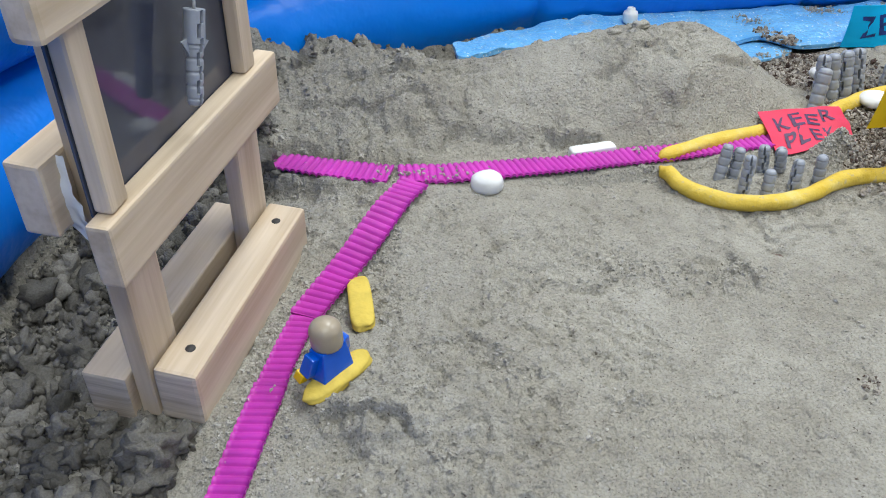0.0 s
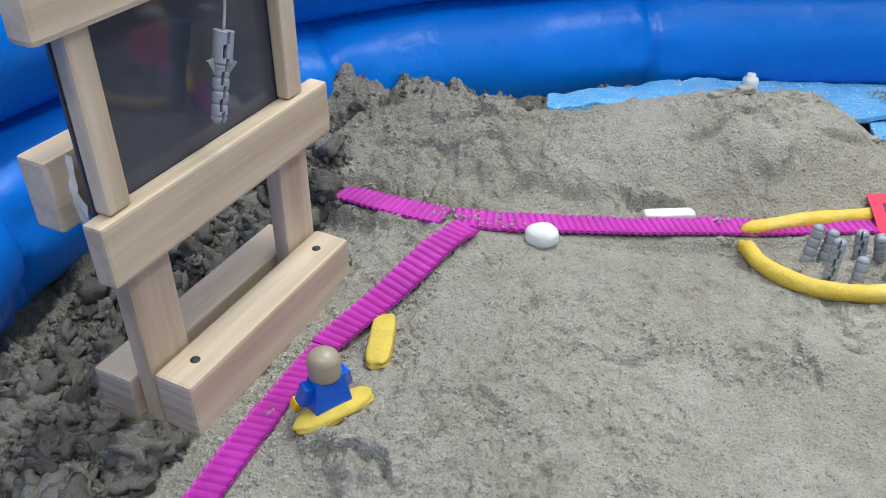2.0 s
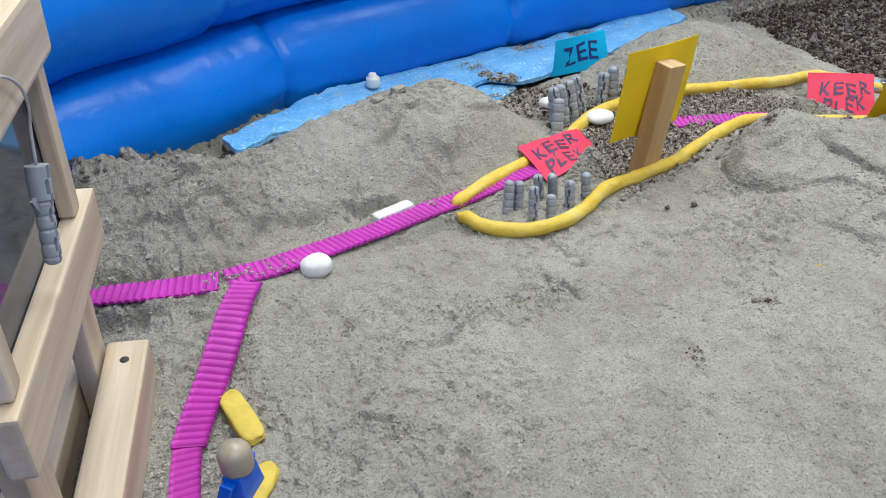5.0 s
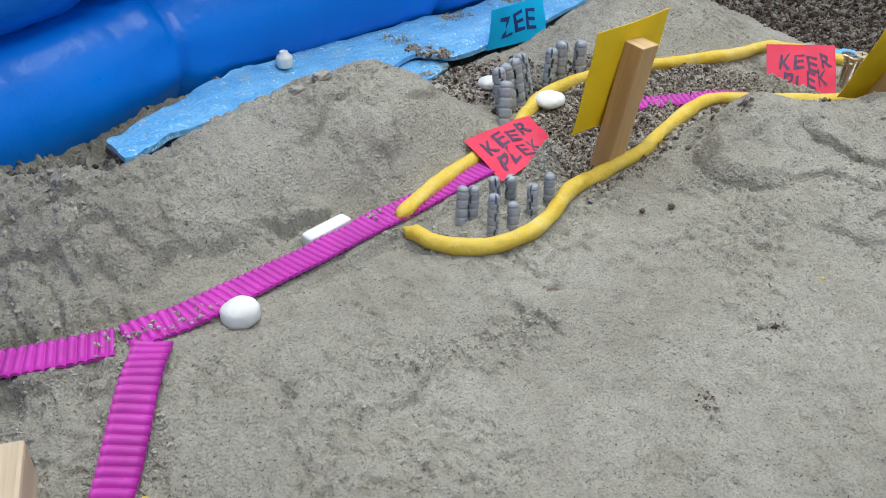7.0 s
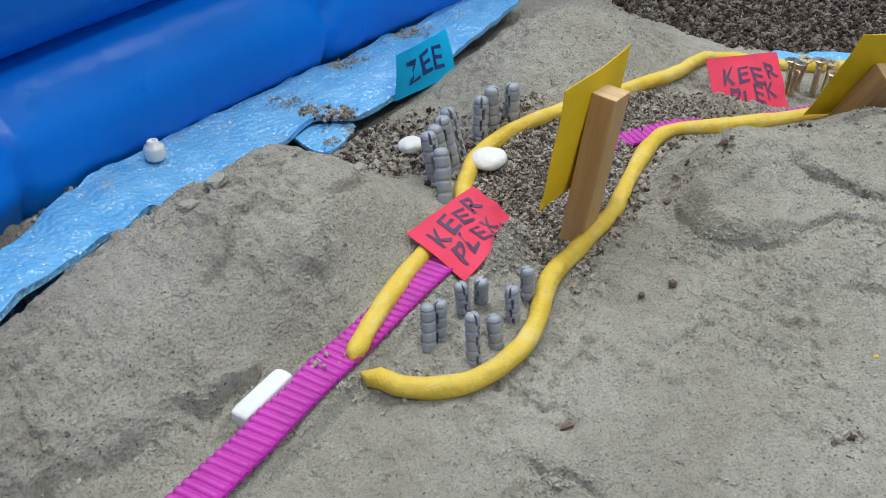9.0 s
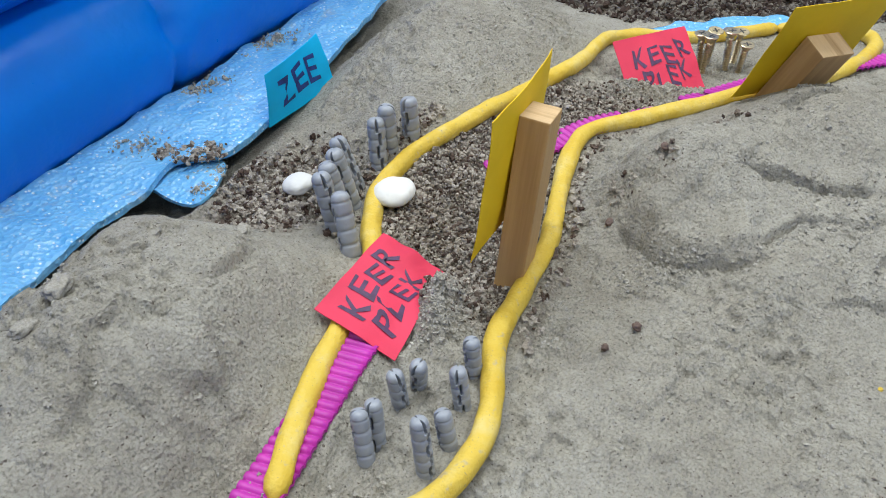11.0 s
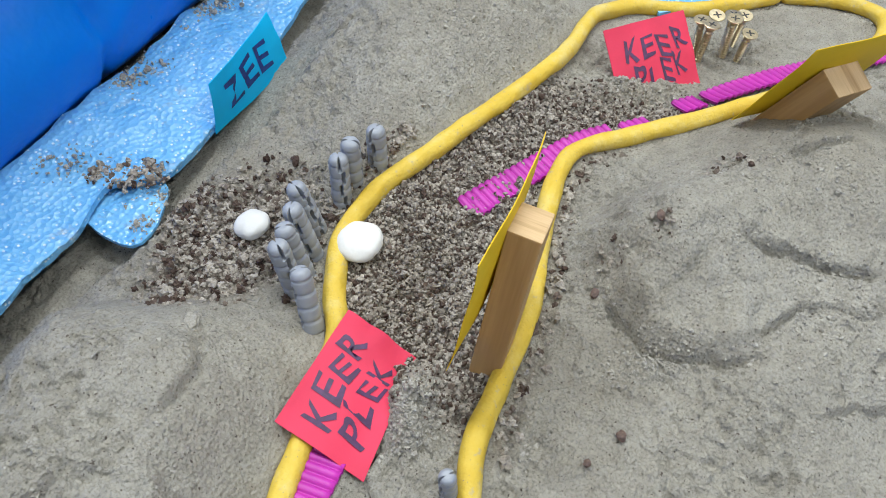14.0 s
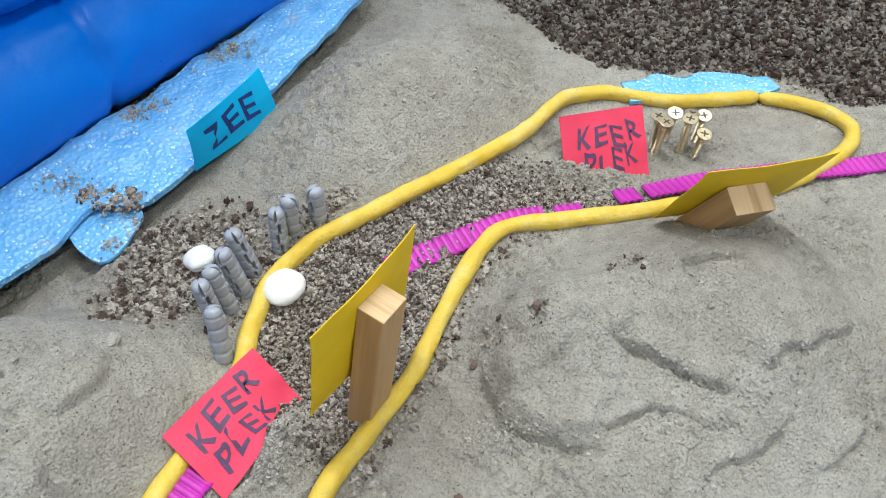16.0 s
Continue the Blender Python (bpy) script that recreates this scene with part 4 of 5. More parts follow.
road_strip([(-0.0352, 0.2815), (-0.0275, 0.298), (-0.018, 0.3145), (-0.0115, 0.3262), (-0.0055, 0.337), (0.002, 0.350), (0.0075, 0.3592)], 0.0145, 0.0028)
road_strip([(x, float(road_middle(x))) for x in (-0.100, -0.069, -0.05, -0.032, -0.018, -0.005)], 0.0150, 0.0016)
road_strip([(x, float(road_middle(x))) for x in (-0.001, 0.012, 0.025, 0.053, 0.083, 0.113, 0.147, 0.18, 0.205)], 0.0150, 0.0016)
road_strip([(0.316, 0.4505), (0.330, 0.4465), (0.345, 0.4420), (0.361, 0.4370), (0.379, 0.4305), (0.393, 0.4225)], 0.0120, 0.0024)
road_strip([(0.398, 0.419), (0.410, 0.412)], 0.011, 0.0016)
road_strip([(0.429, 0.406), (0.439, 0.400)], 0.012, 0.002)
road_strip([(0.443, 0.3975), (0.467, 0.3838), (0.50, 0.362), (0.531, 0.339), (0.5545, 0.3225), (0.60, 0.292)], 0.0125, 0.0022)


# ---- clay rolls and lumps ----
def clay_rope(points, radius, seed):
    line, s = spline(points, 0.0035)
    r = np.array([radius * (1 + 0.13 * noise.noise(Vector((q * 34, seed, 0))) + 0.07 * noise.noise(Vector((q * 90, seed, 3)))) for q in s])
    ends = np.minimum(1, np.sqrt(np.maximum(0.02, np.minimum(s, s[-1] - s) / (radius * 1.3))))
    level = land(line[:, 0], line[:, 1])
    path = [(x, y, z + radius * 0.62 + 0.0006 * noise.noise(Vector((q * 40, seed, 4)))) for (x, y), z, q in zip(line, level, s)]
    v, f = tube(path, r * ends, 20, seed, 0.14)
    return tagged(thing("clay_rope", data=mesh_from("clay_rope", v, f, YELLOW_CLAY)), "long yellow modelling clay roll lying on sand as a fence", "clay roll", "clay rolls of the fence")


clay_rope([(0.1330, 0.4045), (0.1425, 0.4105), (0.160, 0.4205), (0.181, 0.4305), (0.1975, 0.4370), (0.219, 0.4470), (0.2350, 0.4530), (0.2490, 0.4655), (0.2585, 0.4725), (0.274, 0.4820), (0.298, 0.4830), (0.319, 0.4770), (0.342, 0.4728), (0.392, 0.4660), (0.428, 0.4650), (0.460, 0.4695), (0.477, 0.4665), (0.493, 0.4580), (0.514, 0.4340), (0.535, 0.417), (0.558, 0.400)], 0.0041, 2)
clay_rope([(0.556, 0.4015), (0.566, 0.385), (0.571, 0.365), (0.567, 0.350), (0.553, 0.3435), (0.533, 0.3445), (0.511, 0.3485), (0.480, 0.3575), (0.452, 0.3700), (0.4285, 0.3865), (0.3970, 0.4130), (0.3725, 0.4305), (0.346, 0.4275), (0.3125, 0.4140), (0.284, 0.4025), (0.2555, 0.3965), (0.2265, 0.3895), (0.2025, 0.3755), (0.184, 0.3690), (0.1635, 0.3690), (0.1495, 0.3760), (0.1395, 0.3860), (0.1325, 0.3985)], 0.0041, 9)


def lump(name, x, y, size, material, label, category, turn=0.0, seed=1, square=2.0, sink=0.25, rough=0.06, group=""):
    """A rounded lump pressed by hand; square above 2 gives flatter sides."""
    bm = bmesh.new()
    bmesh.ops.create_icosphere(bm, subdivisions=4, radius=1.0)
    for v in bm.verts:
        c = v.co.normalized()
        k = sum(abs(q) ** square for q in c) ** (-1 / square)
        k *= 1 + rough * noise.noise(c * 1.7 + Vector((seed, 0, 0))) + rough * 0.35 * noise.noise(c * 5 + Vector((0, seed, 0)))
        v.co = Vector((c.x * size[0], c.y * size[1], c.z * size[2])) * k
    for f in bm.faces:
        f.smooth = True
    me = bpy.data.meshes.new(name)
    bm.to_mesh(me)
    bm.free()
    me.materials.append(material)
    ob = thing(name, pose(x, y, float(land(x, y)) + size[2] * (1 - sink), 0, 0, turn), me)
    return tagged(ob, label, category, group)


lump("clay_pebble", 0.0414, 0.3625, (0.0080, 0.0070, 0.0056), WHITE_CLAY, "white rounded clay lump lying beside the card road", "clay lump", 10, 3, 2.2, 0.42)
lump("clay_pebble", 0.2745, 0.4735, (0.0098, 0.0090, 0.0042), WHITE_CLAY, "white flattened clay disc with a crease on the soil", "clay lump", 20, 5, 2.2, -0.25)
lump("clay_pebble", 0.2580, 0.5150, (0.0072, 0.0065, 0.0036), WHITE_CLAY, "small white clay disc lying on the dark soil", "clay lump", 0, 8, 2.4)
lump("clay_bar", 0.0990, 0.4105, (0.0125, 0.0038, 0.0033), WHITE_CLAY, "white squared clay bar lying beside the card road", "clay lump", 16, 4, 12.0, 0.1, 0.03)
lump("clay_bar", -0.0130, 0.288, (0.0050, 0.0165, 0.0027), PALE_CLAY, "pale yellow clay slab lying on sand by the road", "clay lump", 10, 6, 5.0, 0.3, 0.06)
lump("clay_board", -0.0175, 0.2448, (0.0055, 0.0160, 0.0028), PALE_CLAY, "pale yellow clay board under the toy figure", "clay board", -38, 11, 3.0, 0.15, 0.12)


# ---- toy figure ----
def build_figure():
    bm = bmesh.new()
    def block(sx0, sx1, sy0, sy1, z0, z1, mat, shift=(0, 0, 0), tilt=None):
        vs = [bm.verts.new((x * (sx0 if z == z0 else sx1) / 2, y * (sy0 if z == z0 else sy1) / 2, z)) for z in (z0, z1) for x, y in ((-1, -1), (1, -1), (1, 1), (-1, 1))]
        fs = [(3, 2, 1, 0), (4, 5, 6, 7), (0, 1, 5, 4), (1, 2, 6, 5), (2, 3, 7, 6), (3, 0, 4, 7)]
        faces = [bm.faces.new([vs[i] for i in f]) for f in fs]
        for f in faces:
            f.material_index = mat
        geom = list({e for f in faces for e in f.edges})
        made = bmesh.ops.bevel(bm, geom=geom, offset=0.0007, segments=2, affect="EDGES", profile=0.6)
        vv = {v for f in made["faces"] for v in f.verts} | {v for f in faces if f.is_valid for v in f.verts}
        for f in made["faces"]:
            f.material_index = mat
        for v in vv:
            if tilt:
                v.co = tilt @ v.co
            v.co += Vector(shift)
    block(0.0165, 0.0125, 0.0085, 0.0080, 0.0, 0.0135, 0)
    for side in (-1, 1):
        block(0.0046, 0.0046, 0.0052, 0.0052, -0.0085, 0.0010, 0, (side * 0.0078, 0.0008, 0.0115), Euler((radians(18), radians(-side * 14), 0)).to_matrix())
        block(0.0042, 0.0042, 0.0046, 0.0046, -0.0125, -0.0080, 1, (side * 0.0082, 0.0014, 0.0115), Euler((radians(24), radians(-side * 16), 0)).to_matrix())
    rows, sides = 12, 24
    prof = [(0.0045, 0.0128), (0.0060, 0.0132), (0.0064, 0.0145), (0.0065, 0.018), (0.0065, 0.0205)] + [(0.0065 * math.cos(a), 0.0205 + 0.0052 * math.sin(a)) for a in np.linspace(0.15, 1.5, 8)]
    v, f = lathe(prof, sides)
    vs = [bm.verts.new(p) for p in v]
    for q in f:
        face = bm.faces.new([vs[i] for i in q])
        face.material_index, face.smooth = 2, True
    me = bpy.data.meshes.new("toy_figure")
    bm.normal_update()
    bm.to_mesh(me)
    bm.free()
    for m in (BLUE_PLASTIC, YELLOW_PLASTIC, TAN_PLASTIC):
        me.materials.append(m)
    z = float(land(-0.022, 0.2455)) + 0.0042
    tagged(thing("toy_figure", pose(-0.0195, 0.2455, z, -4, 0, 52) @ Matrix.Scale(0.93, 4), me), "small blue plastic toy figure with a smooth tan head", "toy figure")


build_figure()


def build_peg():
    ob = thing("white_peg", pose(0.1480, 0.583, 0.1010) @ Matrix.Scale(0.84, 4))
    v, f = lathe([(0.0040, 0.0), (0.0056, 0.0006), (0.0062, 0.002), (0.0062, 0.0075), (0.0055, 0.0092), (0.0036, 0.0100), (0.0034, 0.0120), (0.0030, 0.0125), (0.0018, 0.0125), (0.0016, 0.0112)], 24)
    part("peg_body", mesh_from("peg_body", v, f, WHITE_PLASTIC), ob)
    tagged(ob, "white round plastic toy head standing on the foam sheet", "toy part")


build_peg()


# ---- paper signs ----
def paper(name, corners, bow, material, label, words=(), ink=None, category="paper sign", ripple=0.0006):
    """A sheet through four corners (top left, top right, bottom right, bottom left) that bows outwards, with hand lettering laid on it."""
    tl, tr, br, bl = (Vector(c) for c in corners)
    normal = (tr - tl).cross(bl - tl).normalized() * -1
    def at(u, v, off=0.0):
        p = (tl * (1 - u) + tr * u) * (1 - v) + (bl * (1 - u) + br * u) * v
        bend = bow * (1 - (2 * u - 1) ** 2) * 0.6 + bow * (1 - (2 * v - 1) ** 2) * 0.4 + ripple * noise.noise(Vector((u * 3, v * 3, len(name))))
        return p + normal * (bend + off)
    n = 16
    verts = [at(i / n, k / n, o) for o in (0.00015, -0.00015) for i in range(n + 1) for k in range(n + 1)]
    w = n + 1
    faces = []
    for layer in (0, 1):
        o = layer * w * w
        for i in range(n):
            for k in range(n):
                q = (o + i * w + k, o + i * w + k + 1, o + (i + 1) * w + k + 1, o + (i + 1) * w + k)
                faces.append(q[::-1] if layer else q)
    rim = [i * w for i in range(n + 1)] + [n * w + k for k in range(1, w)] + [i * w + n for i in range(n - 1, -1, -1)] + [k for k in range(n - 1, 0, -1)]
    verts, count, start = verts + [verts[k] for k in rim] + [verts[w * w + k] for k in rim], len(rim), len(verts)
    for k in range(count):
        a, c = start + k, start + (k + 1) % count
        faces.append((a, c, count + c, count + a))
    ob = thing(name)
    me = mesh_from("sheet", verts, faces, material)
    me.polygons.foreach_set("use_smooth", [i < 2 * n * n for i in range(len(faces))])
    part("sheet", me, ob)
    for text, u0, u1, v0, v1, slope in words:
        step = (u1 - u0) / len(text)
        for k, letter in enumerate(text):
            cu = bpy.data.curves.new("letter", "FONT")
            cu.body, cu.offset, cu.resolution_u = letter, 0.014, 3
            tmp = new("letter", cu)
            bpy.context.view_layer.update()
            me = bpy.data.meshes.new_from_object(tmp.evaluated_get(bpy.context.evaluated_depsgraph_get()))
            bpy.data.objects.remove(tmp)
            co = np.array([v.co[:2] for v in me.vertices])
            lo, hi = co.min(0), co.max(0)
            wob, tall, shove = random.uniform(-0.28, 0.28), random.uniform(0.82, 1.14), random.uniform(-0.05, 0.05)
            bm = bmesh.new()
            bm.from_mesh(me)
            bmesh.ops.triangulate(bm, faces=list(bm.faces))
            for v in bm.verts:
                a, b = (v.co.x - lo[0]) / (hi[0] - lo[0] + 1e-9), (v.co.y - lo[1]) / (hi[1] - lo[1] + 1e-9)
                a += wob * (b - 0.5) + 0.05 * math.sin(5 * b + k)
                u = u0 + step * (k + 0.08 + 0.82 * a)
                vv = v1 + (v0 - v1) * b * tall + slope * (u - u0) + 0.02 * math.sin(3.1 * k + u0 * 9) + shove + 0.03 * math.sin(4 * a + 2 * k)
                v.co = at(u, vv, 0.00045)
            bm.to_mesh(me)
            bm.free()
            me.materials.clear()
            me.materials.append(ink)
            part("letter", me, ob, "hand-drawn dark letter")
    return tagged(ob, label, category)


KEER = [("KEER", 0.12, 0.86, 0.14, 0.45, -0.02), ("PLEK", 0.16, 0.80, 0.52, 0.84, -0.06)]
paper("red_sign", [(0.1955, 0.4455, 0.0985), (0.2440, 0.4540, 0.0975), (0.2455, 0.4255, 0.0890), (0.1985, 0.4125, 0.0885)], 0.0014, RED_CARD, "red paper note lettered KEER PLEK leaning on the clay roll", KEER, INK, ripple=0.0022)
paper("red_sign", [(0.4392, 0.4539, 0.1017), (0.4770, 0.4294, 0.1016), (0.4590, 0.4060, 0.0765), (0.4215, 0.4310, 0.0765)], 0.0008, RED_CARD, "red paper note lettered KEER PLEK stuck in loose sand", [("KEER", 0.18, 0.95, 0.14, 0.47, 0.0), ("PLEK", 0.24, 0.88, 0.52, 0.82, 0.0)], INK, ripple=0.0014)
paper("sea_sign", [(0.2905, 0.5632, 0.1185), (0.3478, 0.5842, 0.1132), (0.3505, 0.5785, 0.0850), (0.2908, 0.5680, 0.0880)], 0.0016, BLUE_CARD, "turquoise paper note lettered ZEE standing at the foam sea", [("ZEE", 0.16, 0.82, 0.24, 0.74, -0.06)], INK_BLUE)


def paper_on_stake(corners, bow, base, top, turn, width, depth, label):
    ob = paper("yellow_sign", corners, bow, YELLOW_CARD, label)
    b, t = Vector(base), Vector(top)
    axis = (t - b).normalized()
    x = Vector((math.cos(radians(turn)), math.sin(radians(turn)), 0))
    y = axis.cross(x).normalized()
    x = y.cross(axis)
    m = Matrix((x, y, axis)).transposed().to_4x4()
    m.translation = b
    st = part("stake", box_mesh("stake", (-width / 2, -depth / 2, -0.006), (width / 2, depth / 2, (t - b).length), STAKE, 0.0006, 0.0002, (2, STAKE_END)), ob, "brown wooden stake")
    st.matrix_basis = m
    return ob


paper_on_stake([(0.2408, 0.3992, 0.1647), (0.2985, 0.4114, 0.1637), (0.2960, 0.4200, 0.1060), (0.2381, 0.4076, 0.1070)], 0.002, (0.2625, 0.4050, 0.084), (0.2713, 0.3995, 0.1540), 12, 0.0140, 0.0110, "yellow paper note on a wooden stake beside the clay roll")
paper_on_stake([(0.4070, 0.3570, 0.1510), (0.4590, 0.3263, 0.1478), (0.4690, 0.3490, 0.0950), (0.4172, 0.3798, 0.0983)], 0.002, (0.4345, 0.3655, 0.086), (0.4300, 0.3440, 0.1285), -30, 0.0205, 0.0130, "yellow paper note on a leaning wooden stake")


# ---- screws ----
def plant_screws():
    v, f = [], []
    prof = [(0.0005, -0.004)]
    z = 0.0
    while z < 0.019:
        prof += [(0.00120, z), (0.00120, z + 0.0005), (0.00195, z + 0.0009), (0.00195, z + 0.0010)]
        z += 0.0014
    prof += [(0.0014, 0.0200), (0.0036, 0.0230), (0.0042, 0.0235), (0.0042, 0.0238), (0.0039, 0.0240), (0.0002, 0.0240)]
    shaft = mesh_from("screw_shaft", *lathe(prof, 18), BRASS, False)
    # dark bar slightly proud of the head, in place of the slot's shade
    cross = box_mesh("cross_shade_bar", (-0.0022, -0.00045, 0.0232), (0.0022, 0.00045, 0.02408), RECESS_SHADE, 0.0001)
    first = None
    for k, (x, y, z) in enumerate([(0.4790, 0.4195, 0.0990), (0.4780, 0.4139, 0.0990), (0.4879, 0.4150, 0.0985), (0.4874, 0.4060, 0.1000), (0.4945, 0.4090, 0.0975), (0.5000, 0.4045, 0.0955), (0.4905, 0.3975, 0.0930)]):
        lean = Vector((0.0016 * math.sin(k * 2.1), 0.0016 * math.cos(k * 1.7) - 0.001, 0))
        m = upright(Vector((x, y, z - 0.0238)) - lean * 1.5, Vector((x, y, z)), 35 * k)
        ob = thing("brass_screw", m)
        part("shaft", shaft, ob)
        for turn in (0, 90):
            part("slot_shade", cross, ob, "dark bar painting the shade in the cross recess").matrix_basis = pose(0, 0, 0, 0, 0, turn)
        tagged(ob, "yellow zinc cross-head screw stuck upright in sand", "screw", "screws by the lake")


plant_screws()


# ---- loose crumbs ----
def crumb_shapes(subdivisions, rough):
    shapes = []
    for k in range(6):
        bm = bmesh.new()
        bmesh.ops.create_icosphere(bm, subdivisions=subdivisions, radius=1.0)
        for v in bm.verts:
            v.co *= 1 + rough * noise.noise(v.co * 1.5 + Vector((k * 7.3, 0, 0))) + rough * 0.6 * noise.noise(v.co * 3.5 + Vector((0, k * 5.1, 0))) + rough * 0.35 * noise.noise(v.co * 8 + Vector((0, 0, k * 3.3)))
        shapes.append((np.array([v.co[:] for v in bm.verts]), np.array([[v.index for v in f.verts] for f in bm.faces])))
        bm.free()
    return shapes


TINY, SMALL, LARGE = crumb_shapes(1, 1.0), crumb_shapes(2, 1.0), crumb_shapes(3, 0.75)


def crumbs(name, spots, shapes, material, label, seed, high=0.55, base=None, soft=False):
    """spots: an array with rows of x, y, size."""
    rng = np.random.default_rng(seed)
    spots = np.asarray(spots)
    spots = spots[inside_pool(spots[:, 0], spots[:, 1], -0.002) & (inside_pool(spots[:, 0], spots[:, 1], -0.009) | (spots[:, 2] < 0.0016))]
    level = land(spots[:, 0], spots[:, 1]) + relief(spots[:, 0], spots[:, 1])
    level = np.full(len(spots), base) if base else level
    verts, faces, count = [], [], 0
    for (x, y, size), z in zip(spots, level):
        v, f = shapes[rng.integers(len(shapes))]
        m = np.array(Euler(rng.uniform(0, 2 * math.pi, 3)).to_matrix())
        verts.append((v * size * rng.uniform(0.7, 1.3, 3)) @ m.T + [x, y, z + size * rng.uniform(-0.1, high)])
        faces.append(f + count)
        count += len(v)
    me = grid_mesh(name, np.vstack(verts), np.vstack(faces), 3, material)
    if soft:
        me.polygons.foreach_set("use_smooth", np.full(len(me.polygons), True))
    return tagged(thing(name, data=me), label, "loose soil", kind="stuff")


def scatter(n, x0, x1, y0, y1, lo, hi, keep, seed):
    rng = np.random.default_rng(seed)
    x, y = rng.uniform(x0, x1, n), rng.uniform(y0, y1, n)
    chance = keep(x, y)
    ok = rng.uniform(0, 1, n) < chance
    size = lo * (hi / lo) ** (rng.uniform(0, 1, n) ** 2.2)
    return np.stack([x[ok], y[ok], size[ok]], 1)


def clusters(spots, n, spread, lo, hi, seed):
    rng = np.random.default_rng(seed)
    rows = []
    for x, y in spots:
        d = rng.normal(0, spread, (n, 2))
        rows.append(np.stack([x + d[:, 0], y + d[:, 1] * 0.8, lo * (hi / lo) ** (rng.uniform(0, 1, n) ** 2)], 1))
    return np.vstack(rows)


def field_zone(x, y):
    open_sand = (1 - clod_zone(x, y)) * (1 - far_zone(x, y)) * (1 - stream_zone(x, y))
    return open_sand * smooth((fractal(x, y, 0.035, 81, 3) - 0.35) / 0.4) * (y < 0.55)


def plug_bank(x, y):
    return smooth(1 - np.abs(y - upper_roll(x) - 0.009) / 0.008) * smooth((x - 0.235) / 0.01) * (1 - smooth((x - 0.325) / 0.02))


def lake_zone(x, y):
    p, q = (x - 0.540) * 0.80 - (y - 0.430) * 0.60, (x - 0.540) * 0.60 + (y - 0.430) * 0.80
    return np.hypot(p / 0.035, q / 0.0090) < 1 + 0.55 * fractal(x, y, 0.008, 83, 2)


def bed_zone(x, y):
    """Soil of the stream bed, thin where the card strip shows through."""
    card = smooth(1 - (np.abs(y - np.interp(x, [0.316, 0.345, 0.379, 0.393], [0.4505, 0.4420, 0.4305, 0.4225])) - 0.0045) / 0.003) * smooth((x - 0.312) / 0.008) * (1 - smooth((x - 0.372) / 0.012))
    return stream_zone(x, y) * (1 - 0.85 * card)


def far_soil(x, y):
    return far_zone(x, y) * np.where(lake_zone(x, y), 0.0, 1.0)


crumbs("soil_grit", scatter(60000, 0.21, 0.48, 0.37, 0.50, 0.0003, 0.0009, bed_zone, 31), TINY, CRUMB_BROWN, "fine brown and grey soil grit in the stream bed", 31, 1.2)
crumbs("soil_crumbs", scatter(15000, 0.21, 0.48, 0.37, 0.50, 0.0005, 0.0012, bed_zone, 1), TINY, CRUMB_BROWN, "loose brown and grey soil crumbs in the stream bed", 11, 0.9)
crumbs("gully_crumbs", scatter(6000, 0.195, 0.33, 0.47, 0.56, 0.0006, 0.0016, lambda x, y: np.clip(gully_zone(x, y) + plug_bank(x, y), 0, 1), 4), SMALL, CRUMB_BROWN, "loose brown soil crumbs in the gully by the sea", 14, 0.9)
crumbs("far_crumbs", scatter(42000, 0.48, 0.78, 0.32, 0.64, 0.0007, 0.0021, far_soil, 5), TINY, CRUMB_FAR, "loose brown and grey soil crumbs round the lake", 15, 0.9)
crumbs("roll_crumbs", scatter(3000, 0.22, 0.41, 0.37, 0.44, 0.0005, 0.0016, beside_roll, 6), SMALL, CRUMB_BROWN, "brown soil crumbs along the clay roll", 16)
crumbs("sand_clods", scatter(2600, -0.17, -0.05, 0.12, 0.46, 0.0020, 0.0072, clods_open, 2), LARGE, CRUMB_SHADE_DARK, "loose grey sand clods heaped beside the stand", 12, 0.3, soft=True)
crumbs("clod_crumbs", scatter(22000, -0.17, -0.04, 0.12, 0.46, 0.0007, 0.0022, clods_open, 7), SMALL, CRUMB_SHADE_DARK, "small grey sand crumbs between the clods", 17, soft=True)
crumbs("rim_crumbs", scatter(3000, -0.17, 0.13, 0.34, 0.60, 0.0010, 0.0042, rim_zone, 3), SMALL, CRUMB_SHADE_DARK, "grey sand crumbs heaped along the pool wall", 13)
def wall_strip(x, y):
    return smooth(1 - np.abs(y - wall_foot(x) + 0.002 + 0.004 * wave(x, y, 0.05, 95)) / 0.007) * smooth((wave(x, y * 0, 0.045, 96) + 0.5) / 0.5)


def scruff(x, y):
    return smooth((0.02 - x) / 0.03) * smooth((y - 0.27) / 0.04) * (1 - clod_zone(x, y)) * smooth((np.abs(y - road_middle(x)) - 0.006) / 0.004) * smooth(0.3 + fractal(x, y, 0.03, 97, 2)) * smooth((wall_foot(x) - y) / 0.01)


crumbs("wall_crumbs", scatter(12000, 0.08, 0.56, 0.55, 0.66, 0.0008, 0.0030, wall_strip, 41), SMALL, CRUMB_GREY, "sand crumbs caught between the foam sheet and the pool wall", 41)
crumbs("scruff_crumbs", scatter(9000, -0.09, 0.05, 0.26, 0.52, 0.0004, 0.0015, scruff, 42), SMALL, CRUMB_GREY, "loose sand crumbs round the road behind the stand", 42, 0.3)
crumbs("field_crumbs", scatter(26000, -0.06, 0.60, 0.15, 0.55, 0.0003, 0.0011, field_zone, 8), TINY, CRUMB_GREY, "fine sand crumbs strewn over the pressed sand", 18, 0.2)
